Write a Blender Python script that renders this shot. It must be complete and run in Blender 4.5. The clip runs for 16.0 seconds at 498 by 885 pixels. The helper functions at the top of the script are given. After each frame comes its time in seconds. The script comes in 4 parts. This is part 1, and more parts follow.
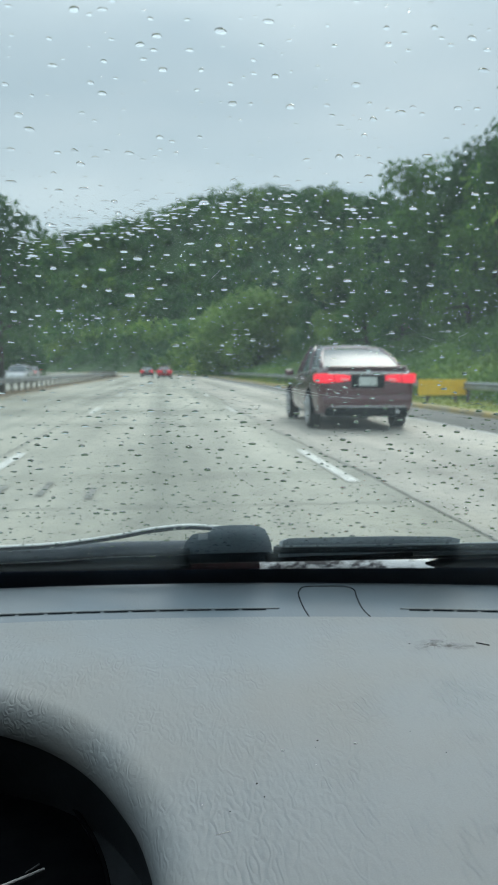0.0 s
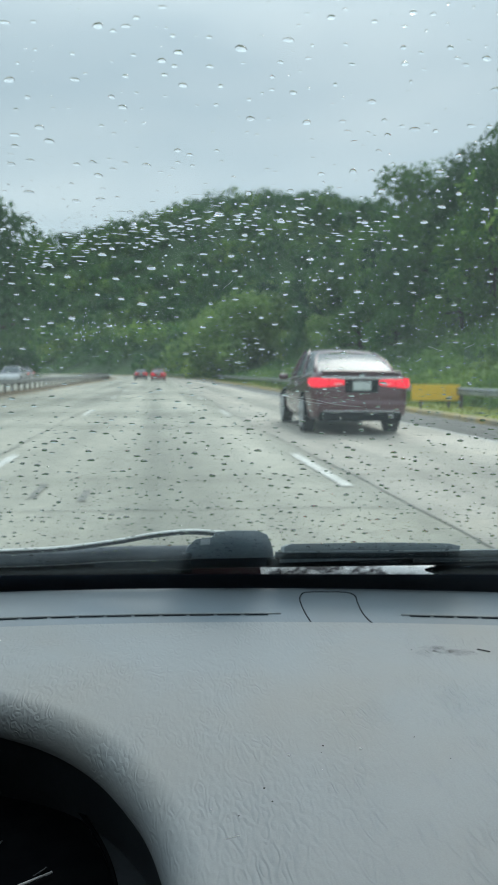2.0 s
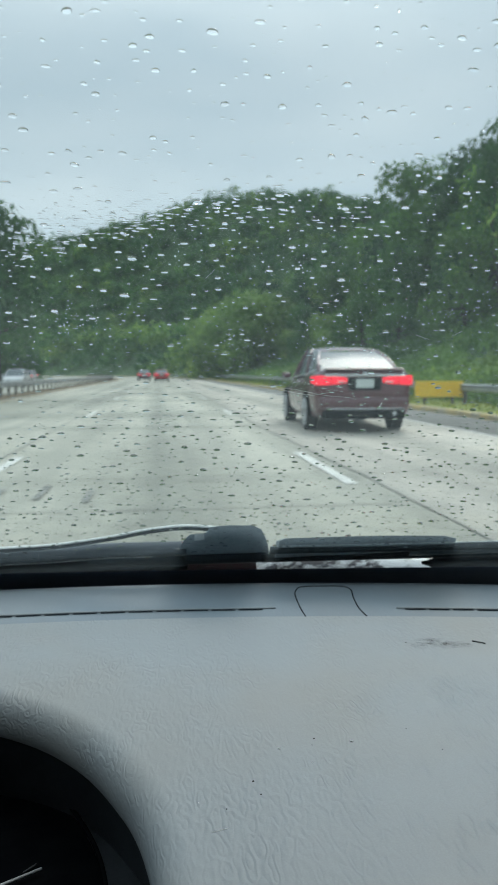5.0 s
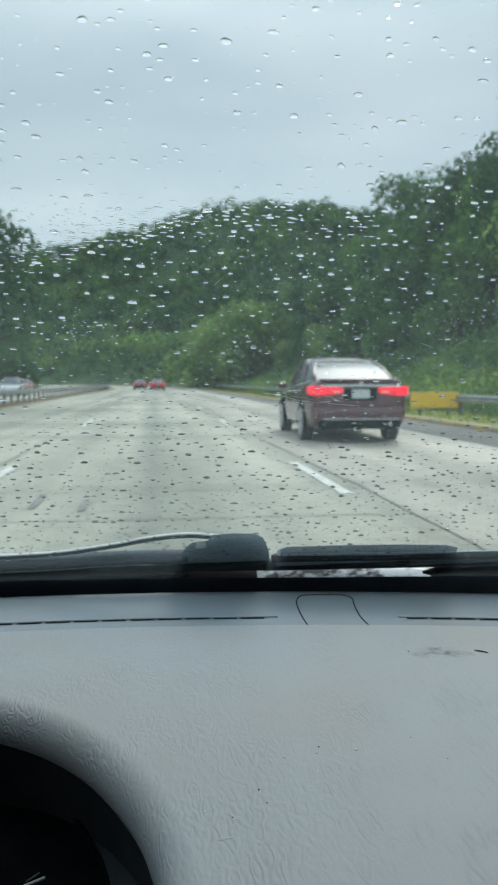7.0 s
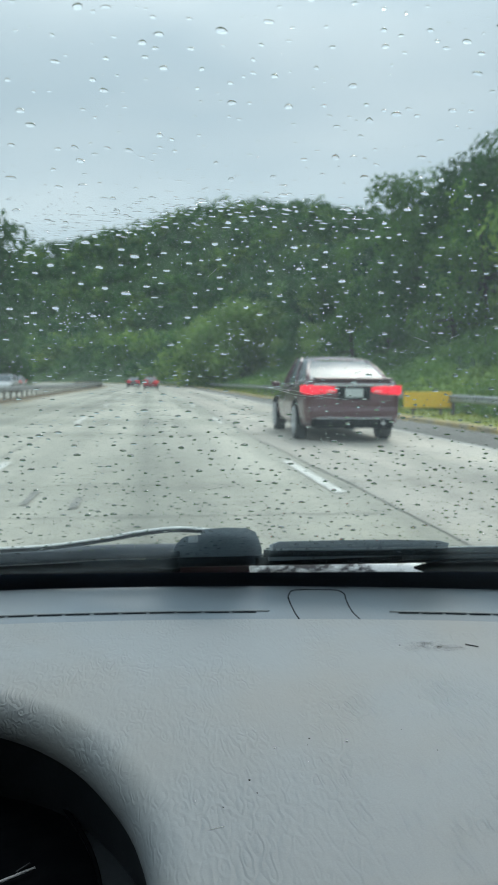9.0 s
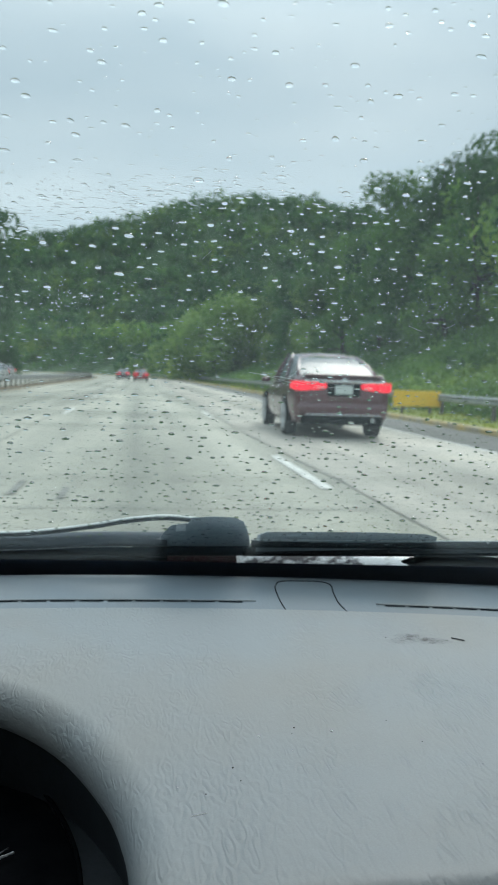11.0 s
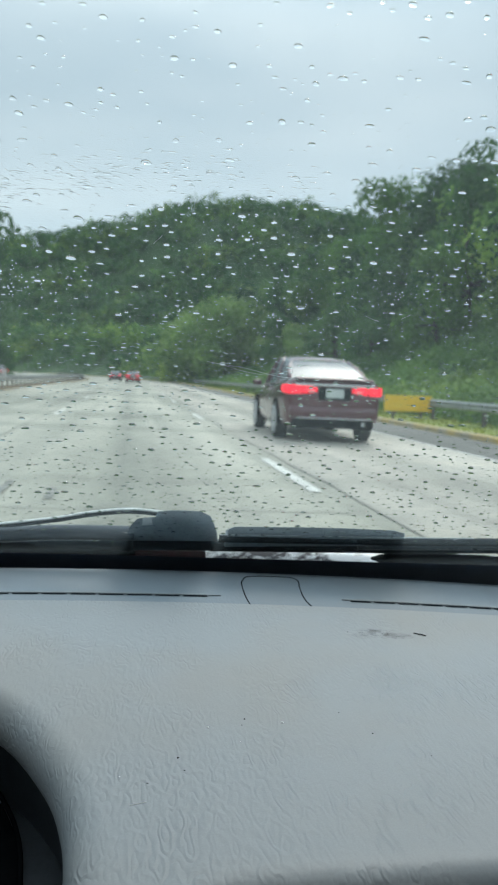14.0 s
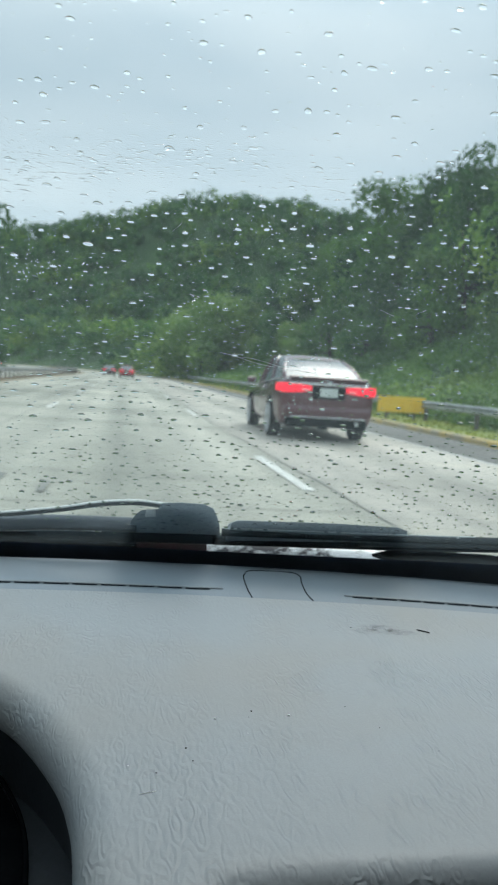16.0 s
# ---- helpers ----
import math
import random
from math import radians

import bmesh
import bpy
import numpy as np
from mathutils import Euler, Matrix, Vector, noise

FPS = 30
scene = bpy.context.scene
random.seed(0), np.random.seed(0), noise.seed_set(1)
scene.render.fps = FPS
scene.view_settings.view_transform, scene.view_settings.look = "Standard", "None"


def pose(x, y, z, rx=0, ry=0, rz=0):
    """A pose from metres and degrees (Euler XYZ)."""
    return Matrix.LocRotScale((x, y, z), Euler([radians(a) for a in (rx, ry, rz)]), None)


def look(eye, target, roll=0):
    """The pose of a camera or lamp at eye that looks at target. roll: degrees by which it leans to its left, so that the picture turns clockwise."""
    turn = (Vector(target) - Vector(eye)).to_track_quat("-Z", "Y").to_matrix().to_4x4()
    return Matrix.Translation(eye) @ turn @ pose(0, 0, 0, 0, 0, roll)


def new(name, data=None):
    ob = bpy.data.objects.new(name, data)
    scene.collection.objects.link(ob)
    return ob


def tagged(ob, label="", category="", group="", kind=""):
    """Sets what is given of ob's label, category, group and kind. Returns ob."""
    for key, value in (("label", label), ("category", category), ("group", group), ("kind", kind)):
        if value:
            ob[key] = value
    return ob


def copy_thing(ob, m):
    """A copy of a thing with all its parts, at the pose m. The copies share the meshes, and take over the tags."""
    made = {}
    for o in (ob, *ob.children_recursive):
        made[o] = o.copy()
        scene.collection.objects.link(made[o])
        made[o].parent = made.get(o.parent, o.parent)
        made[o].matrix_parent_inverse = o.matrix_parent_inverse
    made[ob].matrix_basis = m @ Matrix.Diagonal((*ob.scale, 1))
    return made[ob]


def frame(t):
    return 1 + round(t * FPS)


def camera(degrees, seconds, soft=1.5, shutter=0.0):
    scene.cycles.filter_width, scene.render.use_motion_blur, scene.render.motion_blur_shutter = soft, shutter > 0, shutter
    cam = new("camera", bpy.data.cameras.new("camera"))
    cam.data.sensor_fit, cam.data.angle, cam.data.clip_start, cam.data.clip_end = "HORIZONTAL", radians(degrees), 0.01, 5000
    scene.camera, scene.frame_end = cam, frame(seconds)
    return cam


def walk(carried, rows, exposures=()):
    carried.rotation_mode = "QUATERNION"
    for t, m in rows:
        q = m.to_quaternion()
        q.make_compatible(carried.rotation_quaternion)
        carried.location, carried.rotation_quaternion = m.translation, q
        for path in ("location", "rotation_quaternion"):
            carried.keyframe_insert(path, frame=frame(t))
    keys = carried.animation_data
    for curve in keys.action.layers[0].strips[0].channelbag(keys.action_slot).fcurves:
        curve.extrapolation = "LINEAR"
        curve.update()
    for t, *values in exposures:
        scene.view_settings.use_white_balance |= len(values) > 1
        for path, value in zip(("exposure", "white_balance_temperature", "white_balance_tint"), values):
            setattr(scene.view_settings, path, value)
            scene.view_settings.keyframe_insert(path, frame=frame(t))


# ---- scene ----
# ---- camera and its way: it is held over the dashboard of a car ----
cam = camera(36.9, 16.0, 1.0)
cam.data.dof.use_dof = True
cam.data.dof.focus_distance = 0.50
cam.data.dof.aperture_fstop = 22.0
PATH = [
    (0.0, 0.0001, 0.0000, 1.1202, -6.52, -5.57, 0.00),
    (0.5, -0.0034, -0.0033, 1.1201, -6.53, -5.44, 0.05),
    (1.0, -0.0132, 0.0019, 1.1137, -6.84, -5.43, 0.24),
    (1.5, -0.0101, 0.0032, 1.1162, -6.97, -5.50, 0.46),
    (2.0, -0.0114, -0.0042, 1.1237, -7.05, -5.31, 0.53),
    (2.5, -0.0074, -0.0030, 1.1254, -6.99, -5.25, 0.32),
    (3.0, -0.0093, 0.0009, 1.1238, -6.98, -5.28, 0.15),
    (3.5, -0.0008, 0.0027, 1.1158, -6.78, -5.44, -0.02),
    (6.0, 0.0037, -0.0070, 1.1203, -6.76, -5.02, -0.36),
    (6.5, 0.0092, -0.0079, 1.1210, -6.74, -4.75, -0.30),
    (7.0, -0.0059, -0.0026, 1.1161, -7.07, -4.60, 0.04),
    (7.5, 0.0027, -0.0033, 1.1130, -7.12, -4.39, 0.07),
    (8.0, -0.0049, -0.0051, 1.1160, -7.37, -4.43, 0.57),
    (8.5, -0.0059, -0.0048, 1.1143, -7.52, -4.56, 0.35),
    (11.0, -0.0067, 0.0009, 1.1052, -8.47, -5.08, 1.88),
    (11.5, -0.0074, -0.0049, 1.1130, -8.51, -4.68, 2.20),
    (12.0, 0.0057, -0.0006, 1.1039, -8.54, -4.44, 2.45),
    (12.5, -0.0060, -0.0045, 1.1095, -8.76, -4.39, 2.84),
    (13.0, -0.0017, -0.0018, 1.1048, -8.87, -4.48, 2.83),
    (13.5, 0.0211, -0.0106, 1.1066, -8.74, -4.57, 2.76),
    (14.0, 0.0201, -0.0000, 1.0958, -9.09, -4.80, 2.56),
    (14.5, 0.0248, -0.0062, 1.1033, -9.13, -4.79, 2.31),
    (15.0, 0.0237, -0.0037, 1.1000, -9.29, -4.88, 2.66),
    (15.5, 0.0252, -0.0074, 1.0997, -9.24, -4.70, 3.37),
    (16.0, 0.0068, 0.0036, 1.0907, -9.69, -4.95, 3.90),
]


def held(x, y, z, yaw, pitch, roll):
    """Camera pose from yaw to the left, pitch up and roll in degrees."""
    return pose(x, y, z, 0, 0, yaw) @ pose(0, 0, 0, 90 + pitch, 0, 0) @ pose(0, 0, 0, 0, 0, roll)


walk(cam, [(t, held(*row)) for t, *row in PATH], [(0.0, 0.0, 6500, 6), (8.5, 0.03, 6500, 6), (12.0, 0.09, 6500, 6), (14.5, 0.13, 6500, 7), (16.0, 0.12, 6500, 7)])

# ---- world and sun: bright overcast ----
SUN_EL, SUN_AZ = 50.0, 30.0
world = bpy.data.worlds.new("overcast_sky")
scene.world = world
world.use_nodes = True
wn, wl = world.node_tree.nodes, world.node_tree.links
wn.clear()
w_out = wn.new("ShaderNodeOutputWorld")
w_bg = wn.new("ShaderNodeBackground")
w_sky = wn.new("ShaderNodeTexSky")
w_sky.sky_type = "NISHITA"
w_sky.sun_disc = False
w_sky.sun_elevation, w_sky.sun_rotation = radians(SUN_EL), radians(SUN_AZ)
w_sky_dim = wn.new("ShaderNodeMix")
w_sky_dim.data_type, w_sky_dim.blend_type = "RGBA", "MULTIPLY"
w_sky_dim.inputs[0].default_value = 1.0
w_sky_dim.inputs[7].default_value = (0.1, 0.1, 0.1, 1)
wl.new(w_sky.outputs[0], w_sky_dim.inputs[6])
w_co = wn.new("ShaderNodeTexCoord")
w_sep = wn.new("ShaderNodeSeparateXYZ")
wl.new(w_co.outputs["Generated"], w_sep.inputs[0])
# an overcast sky is about three times as bright overhead as at the horizon
w_lift = wn.new("ShaderNodeValToRGB")
w_lift.color_ramp.interpolation = "B_SPLINE"
for _ in range(3):
    w_lift.color_ramp.elements.new(0.5)
for e, (p, v) in zip(w_lift.color_ramp.elements, ((0.0, 0.68), (0.20, 0.68), (0.46, 0.46), (0.70, 2.3), (1.0, 3.6))):
    e.position, e.color = p, (v, v, v, 1)
wl.new(w_sep.outputs["Z"], w_lift.inputs["Fac"])
w_map = wn.new("ShaderNodeMapping")
w_map.inputs["Scale"].default_value = (1.3, 1.3, 4.0)
wl.new(w_co.outputs["Generated"], w_map.inputs[0])
w_cloud = wn.new("ShaderNodeTexNoise")
w_cloud.inputs["Scale"].default_value = 1.6
w_cloud.inputs["Detail"].default_value = 5.0
w_cloud.inputs["Roughness"].default_value = 0.45
wl.new(w_map.outputs[0], w_cloud.inputs[0])
w_ramp = wn.new("ShaderNodeValToRGB")
w_ramp.color_ramp.elements[0].position, w_ramp.color_ramp.elements[1].position = 0.36, 0.64
w_ramp.color_ramp.elements[0].color = (0.47, 0.60, 0.685, 1)
w_ramp.color_ramp.elements[1].color = (0.68, 0.79, 0.85, 1)
wl.new(w_cloud.outputs[0], w_ramp.inputs[0])
w_mul = wn.new("ShaderNodeMix")
w_mul.data_type, w_mul.blend_type = "RGBA", "MULTIPLY"
w_mul.inputs[0].default_value = 1.0
wl.new(w_ramp.outputs[0], w_mul.inputs[6])
wl.new(w_lift.outputs[0], w_mul.inputs[7])
w_mix = wn.new("ShaderNodeMix")
w_mix.data_type = "RGBA"
w_mix.inputs[0].default_value = 0.88
wl.new(w_sky_dim.outputs[2], w_mix.inputs[6])
wl.new(w_mul.outputs[2], w_mix.inputs[7])
wl.new(w_mix.outputs[2], w_bg.inputs[0])
w_bg.inputs[1].default_value = 1.45
wl.new(w_bg.outputs[0], w_out.inputs[0])

sun_data = bpy.data.lights.new("sun", "SUN")
sun_data.energy, sun_data.angle, sun_data.color = 1.1, radians(25), (1.0, 0.97, 0.93)
sun = new("sun", sun_data)
sun.matrix_world = look((0, 0, 60), (-60 * math.sin(radians(SUN_AZ)) / math.tan(radians(SUN_EL)), -60 * math.cos(radians(SUN_AZ)) / math.tan(radians(SUN_EL)), 0))


# ---- materials ----
def mat_base(name, color, rough=0.6, metal=0.0, spec=0.5):
    m = bpy.data.materials.new(name)
    m.use_nodes = True
    b = m.node_tree.nodes["Principled BSDF"]
    b.inputs["Base Color"].default_value = (*color, 1)
    b.inputs["Roughness"].default_value = rough
    b.inputs["Metallic"].default_value = metal
    b.inputs["Specular IOR Level"].default_value = spec
    return m, m.node_tree.nodes, m.node_tree.links, b


def noise_node(nodes, links, scale, detail=4.0, rough=0.55, stretch=None, kind="Object"):
    co = nodes.new("ShaderNodeTexCoord")
    n = nodes.new("ShaderNodeTexNoise")
    n.inputs["Scale"].default_value, n.inputs["Detail"].default_value, n.inputs["Roughness"].default_value = scale, detail, rough
    if stretch:
        mp = nodes.new("ShaderNodeMapping")
        mp.inputs["Scale"].default_value = stretch
        links.new(co.outputs[kind], mp.inputs[0])
        links.new(mp.outputs[0], n.inputs[0])
    else:
        links.new(co.outputs[kind], n.inputs[0])
    return n


def ramp_node(nodes, links, source, stops):
    r = nodes.new("ShaderNodeValToRGB")
    while len(r.color_ramp.elements) < len(stops):
        r.color_ramp.elements.new(0.5)
    for e, (p, c) in zip(r.color_ramp.elements, stops):
        e.position, e.color = p, (*c, 1)
    links.new(source, r.inputs[0])
    return r


def mix_node(nodes, links, fac, a, b, blend="MIX"):
    m = nodes.new("ShaderNodeMix")
    m.data_type, m.blend_type = "RGBA", blend
    for slot, v in ((0, fac), (6, a), (7, b)):
        if isinstance(v, bpy.types.NodeSocket):
            links.new(v, m.inputs[slot])
        elif isinstance(v, tuple):
            m.inputs[slot].default_value = (*v, 1)
        else:
            m.inputs[slot].default_value = v
    return m.outputs[2]


def bump(nodes, links, b, height, strength, distance):
    n = nodes.new("ShaderNodeBump")
    n.inputs["Strength"].default_value, n.inputs["Distance"].default_value = strength, distance
    links.new(height, n.inputs["Height"])
    links.new(n.outputs[0], b.inputs["Normal"])
    return n


def varied(name, c1, c2, scale, rough=0.6, metal=0.0, spec=0.5, bump_scale=None, bump_strength=0.3, bump_distance=0.002, fine=None):
    """A material whose colour drifts between two tones, with finer grain and a relief."""
    m, n, l, b = mat_base(name, c1, rough, metal, spec)
    big = noise_node(n, l, scale)
    col = ramp_node(n, l, big.outputs[0], [(0.35, c1), (0.65, c2)]).outputs[0]
    small = noise_node(n, l, fine or scale * 12, 3)
    tone = ramp_node(n, l, small.outputs[0], [(0.3, (0.82, 0.82, 0.82)), (0.7, (1.1, 1.1, 1.1))]).outputs[0]
    l.new(mix_node(n, l, 1.0, col, tone, "MULTIPLY"), b.inputs["Base Color"])
    if bump_scale:
        bump(n, l, b, noise_node(n, l, bump_scale, 3).outputs[0], bump_strength, bump_distance)
    return m


def make_vinyl(name, tone, spec, rough, wrinkle):
    """Grained grey vinyl, with patches of wrinkles where it has shrunk."""
    m, n, l, b = mat_base(name, tone, rough, 0.0, spec)
    drift = noise_node(n, l, 5.0, 3)
    lo, hi = tuple(v * k for v, k in zip(tone, (1.01, 0.98, 0.94))), tuple(v * k for v, k in zip(tone, (1.0, 1.04, 1.07)))
    base = ramp_node(n, l, drift.outputs[0], [(0.36, lo), (0.62, hi)]).outputs[0]
    speck = noise_node(n, l, 900, 2)
    dust = ramp_node(n, l, speck.outputs[0], [(0.3, (0.95, 0.95, 0.95)), (0.75, (1.05, 1.05, 1.05))]).outputs[0]
    l.new(mix_node(n, l, 1.0, base, dust, "MULTIPLY"), b.inputs["Base Color"])
    sheen = noise_node(n, l, 14, 4)
    gloss = n.new("ShaderNodeMapRange")
    gloss.inputs["To Min"].default_value, gloss.inputs["To Max"].default_value = rough - 0.08, rough + 0.08
    l.new(sheen.outputs[0], gloss.inputs["Value"])
    l.new(gloss.outputs[0], b.inputs["Roughness"])
    # long ridged wrinkles, gathered in patches
    wrink = noise_node(n, l, 135, 1, 0.4, (1.0, 0.36, 1.0))
    ridge = n.new("ShaderNodeMath")
    ridge.operation = "PINGPONG"
    ridge.inputs[1].default_value = 0.11
    l.new(wrink.outputs[0], ridge.inputs[0])
    patch = noise_node(n, l, 15, 3)
    gate = ramp_node(n, l, patch.outputs[0], [(0.42, (0.14, 0.14, 0.14)), (0.64, (0.85, 0.85, 0.85))])
    gated = n.new("ShaderNodeMath")
    gated.operation = "MULTIPLY"
    l.new(ridge.outputs[0], gated.inputs[0])
    l.new(gate.outputs[0], gated.inputs[1])
    grain = noise_node(n, l, 420, 2)
    small = n.new("ShaderNodeMath")
    small.operation = "MULTIPLY_ADD"
    small.inputs[1].default_value = 0.008
    l.new(grain.outputs[0], small.inputs[0])
    l.new(gated.outputs[0], small.inputs[2])
    # deep folds where the skin is drawn round the instruments
    fold = noise_node(n, l, 78, 2, 0.5, (1.0, 0.42, 1.0))
    crease = n.new("ShaderNodeMath")
    crease.operation = "PINGPONG"
    crease.inputs[1].default_value = 0.13
    l.new(fold.outputs[0], crease.inputs[0])
    place = n.new("ShaderNodeSeparateXYZ")
    where = n.new("ShaderNodeTexCoord")
    l.new(where.outputs["Object"], place.inputs[0])
    span = n.new("ShaderNodeMapRange")
    for key, value in (("From Min", 0.20), ("From Max", -0.10), ("To Min", 0.0), ("To Max", 0.72)):
        span.inputs[key].default_value = value
    l.new(place.outputs[0], span.inputs["Value"])
    reach = n.new("ShaderNodeMapRange")
    for key, value in (("From Min", 0.17), ("From Max", 0.08), ("To Min", 0.0), ("To Max", 1.0)):
        reach.inputs[key].default_value = value
    l.new(place.outputs[1], reach.inputs["Value"])
    clump = ramp_node(n, l, noise_node(n, l, 11, 3).outputs[0], [(0.42, (0.2, 0.2, 0.2)), (0.6, (1, 1, 1))])
    bunch = n.new("ShaderNodeMath")
    bunch.operation = "MULTIPLY"
    l.new(clump.outputs[0], bunch.inputs[0])
    l.new(reach.outputs[0], bunch.inputs[1])
    drawn = n.new("ShaderNodeMath")
    drawn.operation = "MULTIPLY"
    l.new(span.outputs[0], drawn.inputs[0])
    l.new(bunch.outputs[0], drawn.inputs[1])
    tuck = n.new("ShaderNodeMath")
    tuck.operation = "MULTIPLY"
    l.new(crease.outputs[0], tuck.inputs[0])
    l.new(drawn.outputs[0], tuck.inputs[1])
    both = n.new("ShaderNodeMath")
    l.new(small.outputs[0], both.inputs[0])
    l.new(tuck.outputs[0], both.inputs[1])
    # slow swells where the foam below has sunk
    swell = noise_node(n, l, 26, 3, 0.5, (1.0, 0.45, 1.0))
    whole = n.new("ShaderNodeMath")
    whole.operation = "MULTIPLY_ADD"
    whole.inputs[1].default_value = 0.16
    l.new(swell.outputs[0], whole.inputs[0])
    l.new(both.outputs[0], whole.inputs[2])
    bump(n, l, b, whole.outputs[0], wrinkle, 0.0085)
    return m


def make_leaf(name, dark, light, each=False):
    """Foliage: each clump takes its own tone, and with each every tree too."""
    m, n, l, b = mat_base(name, dark, 0.6, 0.0, 0.3)
    geo = n.new("ShaderNodeNewGeometry")
    col = ramp_node(n, l, geo.outputs["Random Per Island"], [(0.0, tuple(a * 0.65 + c * 0.35 for a, c in zip(dark, light))), (0.6, tuple((a + c) / 2 for a, c in zip(dark, light))), (1.0, tuple(a * 0.3 + c * 0.7 for a, c in zip(dark, light)))]).outputs[0]
    wide = noise_node(n, l, 0.17, 3)
    tone = ramp_node(n, l, wide.outputs[0], [(0.36, (0.55, 0.58, 0.62)), (0.52, (1.0, 1.0, 1.0)), (0.64, (1.55, 1.42, 1.22))]).outputs[0]
    stand = noise_node(n, l, 0.035, 3)
    kind = ramp_node(n, l, stand.outputs[0], [(0.36, (0.66, 0.78, 0.84)), (0.52, (1.0, 1.0, 1.0)), (0.66, (1.80, 1.42, 1.0))]).outputs[0]
    colour = mix_node(n, l, 1.0, mix_node(n, l, 1.0, col, tone, "MULTIPLY"), kind, "MULTIPLY")
    if each:
        info = n.new("ShaderNodeObjectInfo")
        own = ramp_node(n, l, info.outputs["Random"], [(0.0, (0.62, 0.70, 0.78)), (0.5, (1.0, 1.0, 1.0)), (1.0, (1.75, 1.48, 1.05))]).outputs[0]
        colour = mix_node(n, l, 1.0, colour, own, "MULTIPLY")
    l.new(colour, b.inputs["Base Color"])
    # thin leaves let part of the light through
    thin = n.new("ShaderNodeBsdfTranslucent")
    l.new(colour, thin.inputs[0])
    blend = n.new("ShaderNodeMixShader")
    blend.inputs[0].default_value = 0.40
    l.new(b.outputs[0], blend.inputs[1])
    l.new(thin.outputs[0], blend.inputs[2])
    l.new(blend.outputs[0], n["Material Output"].inputs[0])
    return m


def make_road(name, tone_dark, tone_light, rough):
    """Worn concrete: slabs of differing tone, wheel tracks, stains and pores."""
    m, n, l, b = mat_base(name, tone_light, rough, 0.0, 0.4)
    big = noise_node(n, l, 0.22, 3, 0.5, (1.0, 0.25, 1.0))
    base = ramp_node(n, l, big.outputs[0], [(0.38, tone_dark), (0.6, tone_light)]).outputs[0]
    track = noise_node(n, l, 1.1, 3, 0.5, (1.0, 0.02, 1.0))
    rub = ramp_node(n, l, track.outputs[0], [(0.36, (0.72, 0.73, 0.725)), (0.6, (1.06, 1.06, 1.05))]).outputs[0]
    slab = noise_node(n, l, 0.55, 2, 0.4, (0.12, 0.5, 1.0))
    cast = ramp_node(n, l, slab.outputs[0], [(0.40, (0.80, 0.81, 0.80)), (0.47, (0.97, 0.97, 0.97)), (0.60, (1.0, 1.0, 1.0)), (0.64, (1.09, 1.08, 1.05))]).outputs[0]
    base = mix_node(n, l, 1.0, base, cast, "MULTIPLY")
    fine = noise_node(n, l, 3.2, 7, 0.72)
    pore = ramp_node(n, l, fine.outputs[0], [(0.32, (0.80, 0.80, 0.79)), (0.5, (1.0, 1.0, 1.0)), (0.68, (1.12, 1.11, 1.08))]).outputs[0]
    # drips of oil along the middle of each lane
    place = n.new("ShaderNodeTexCoord")
    split = n.new("ShaderNodeSeparateXYZ")
    l.new(place.outputs["Object"], split.inputs[0])
    lane = n.new("ShaderNodeMath")
    lane.operation = "PINGPONG"
    lane.inputs[1].default_value = 1.88
    l.new(split.outputs["X"], lane.inputs[0])
    ragged = n.new("ShaderNodeMath")
    ragged.operation = "MULTIPLY_ADD"
    ragged.inputs[1].default_value = 0.7
    l.new(noise_node(n, l, 0.5, 4, 0.6, (1.0, 0.35, 1.0)).outputs[0], ragged.inputs[0])
    l.new(lane.outputs[0], ragged.inputs[2])
    oil = ramp_node(n, l, ragged.outputs[0], [(0.25, (0.74, 0.76, 0.755)), (0.85, (1.0, 1.0, 1.0))]).outputs[0]
    base = mix_node(n, l, 1.0, base, oil, "MULTIPLY")
    l.new(mix_node(n, l, 1.0, mix_node(n, l, 1.0, base, rub, "MULTIPLY"), pore, "MULTIPLY"), b.inputs["Base Color"])
    wet = n.new("ShaderNodeMapRange")
    wet.inputs["To Min"].default_value, wet.inputs["To Max"].default_value = rough - 0.14, rough + 0.12
    l.new(big.outputs[0], wet.inputs["Value"])
    l.new(wet.outputs[0], b.inputs["Roughness"])
    bump(n, l, b, noise_node(n, l, 60, 3).outputs[0], 0.25, 0.004)
    return m


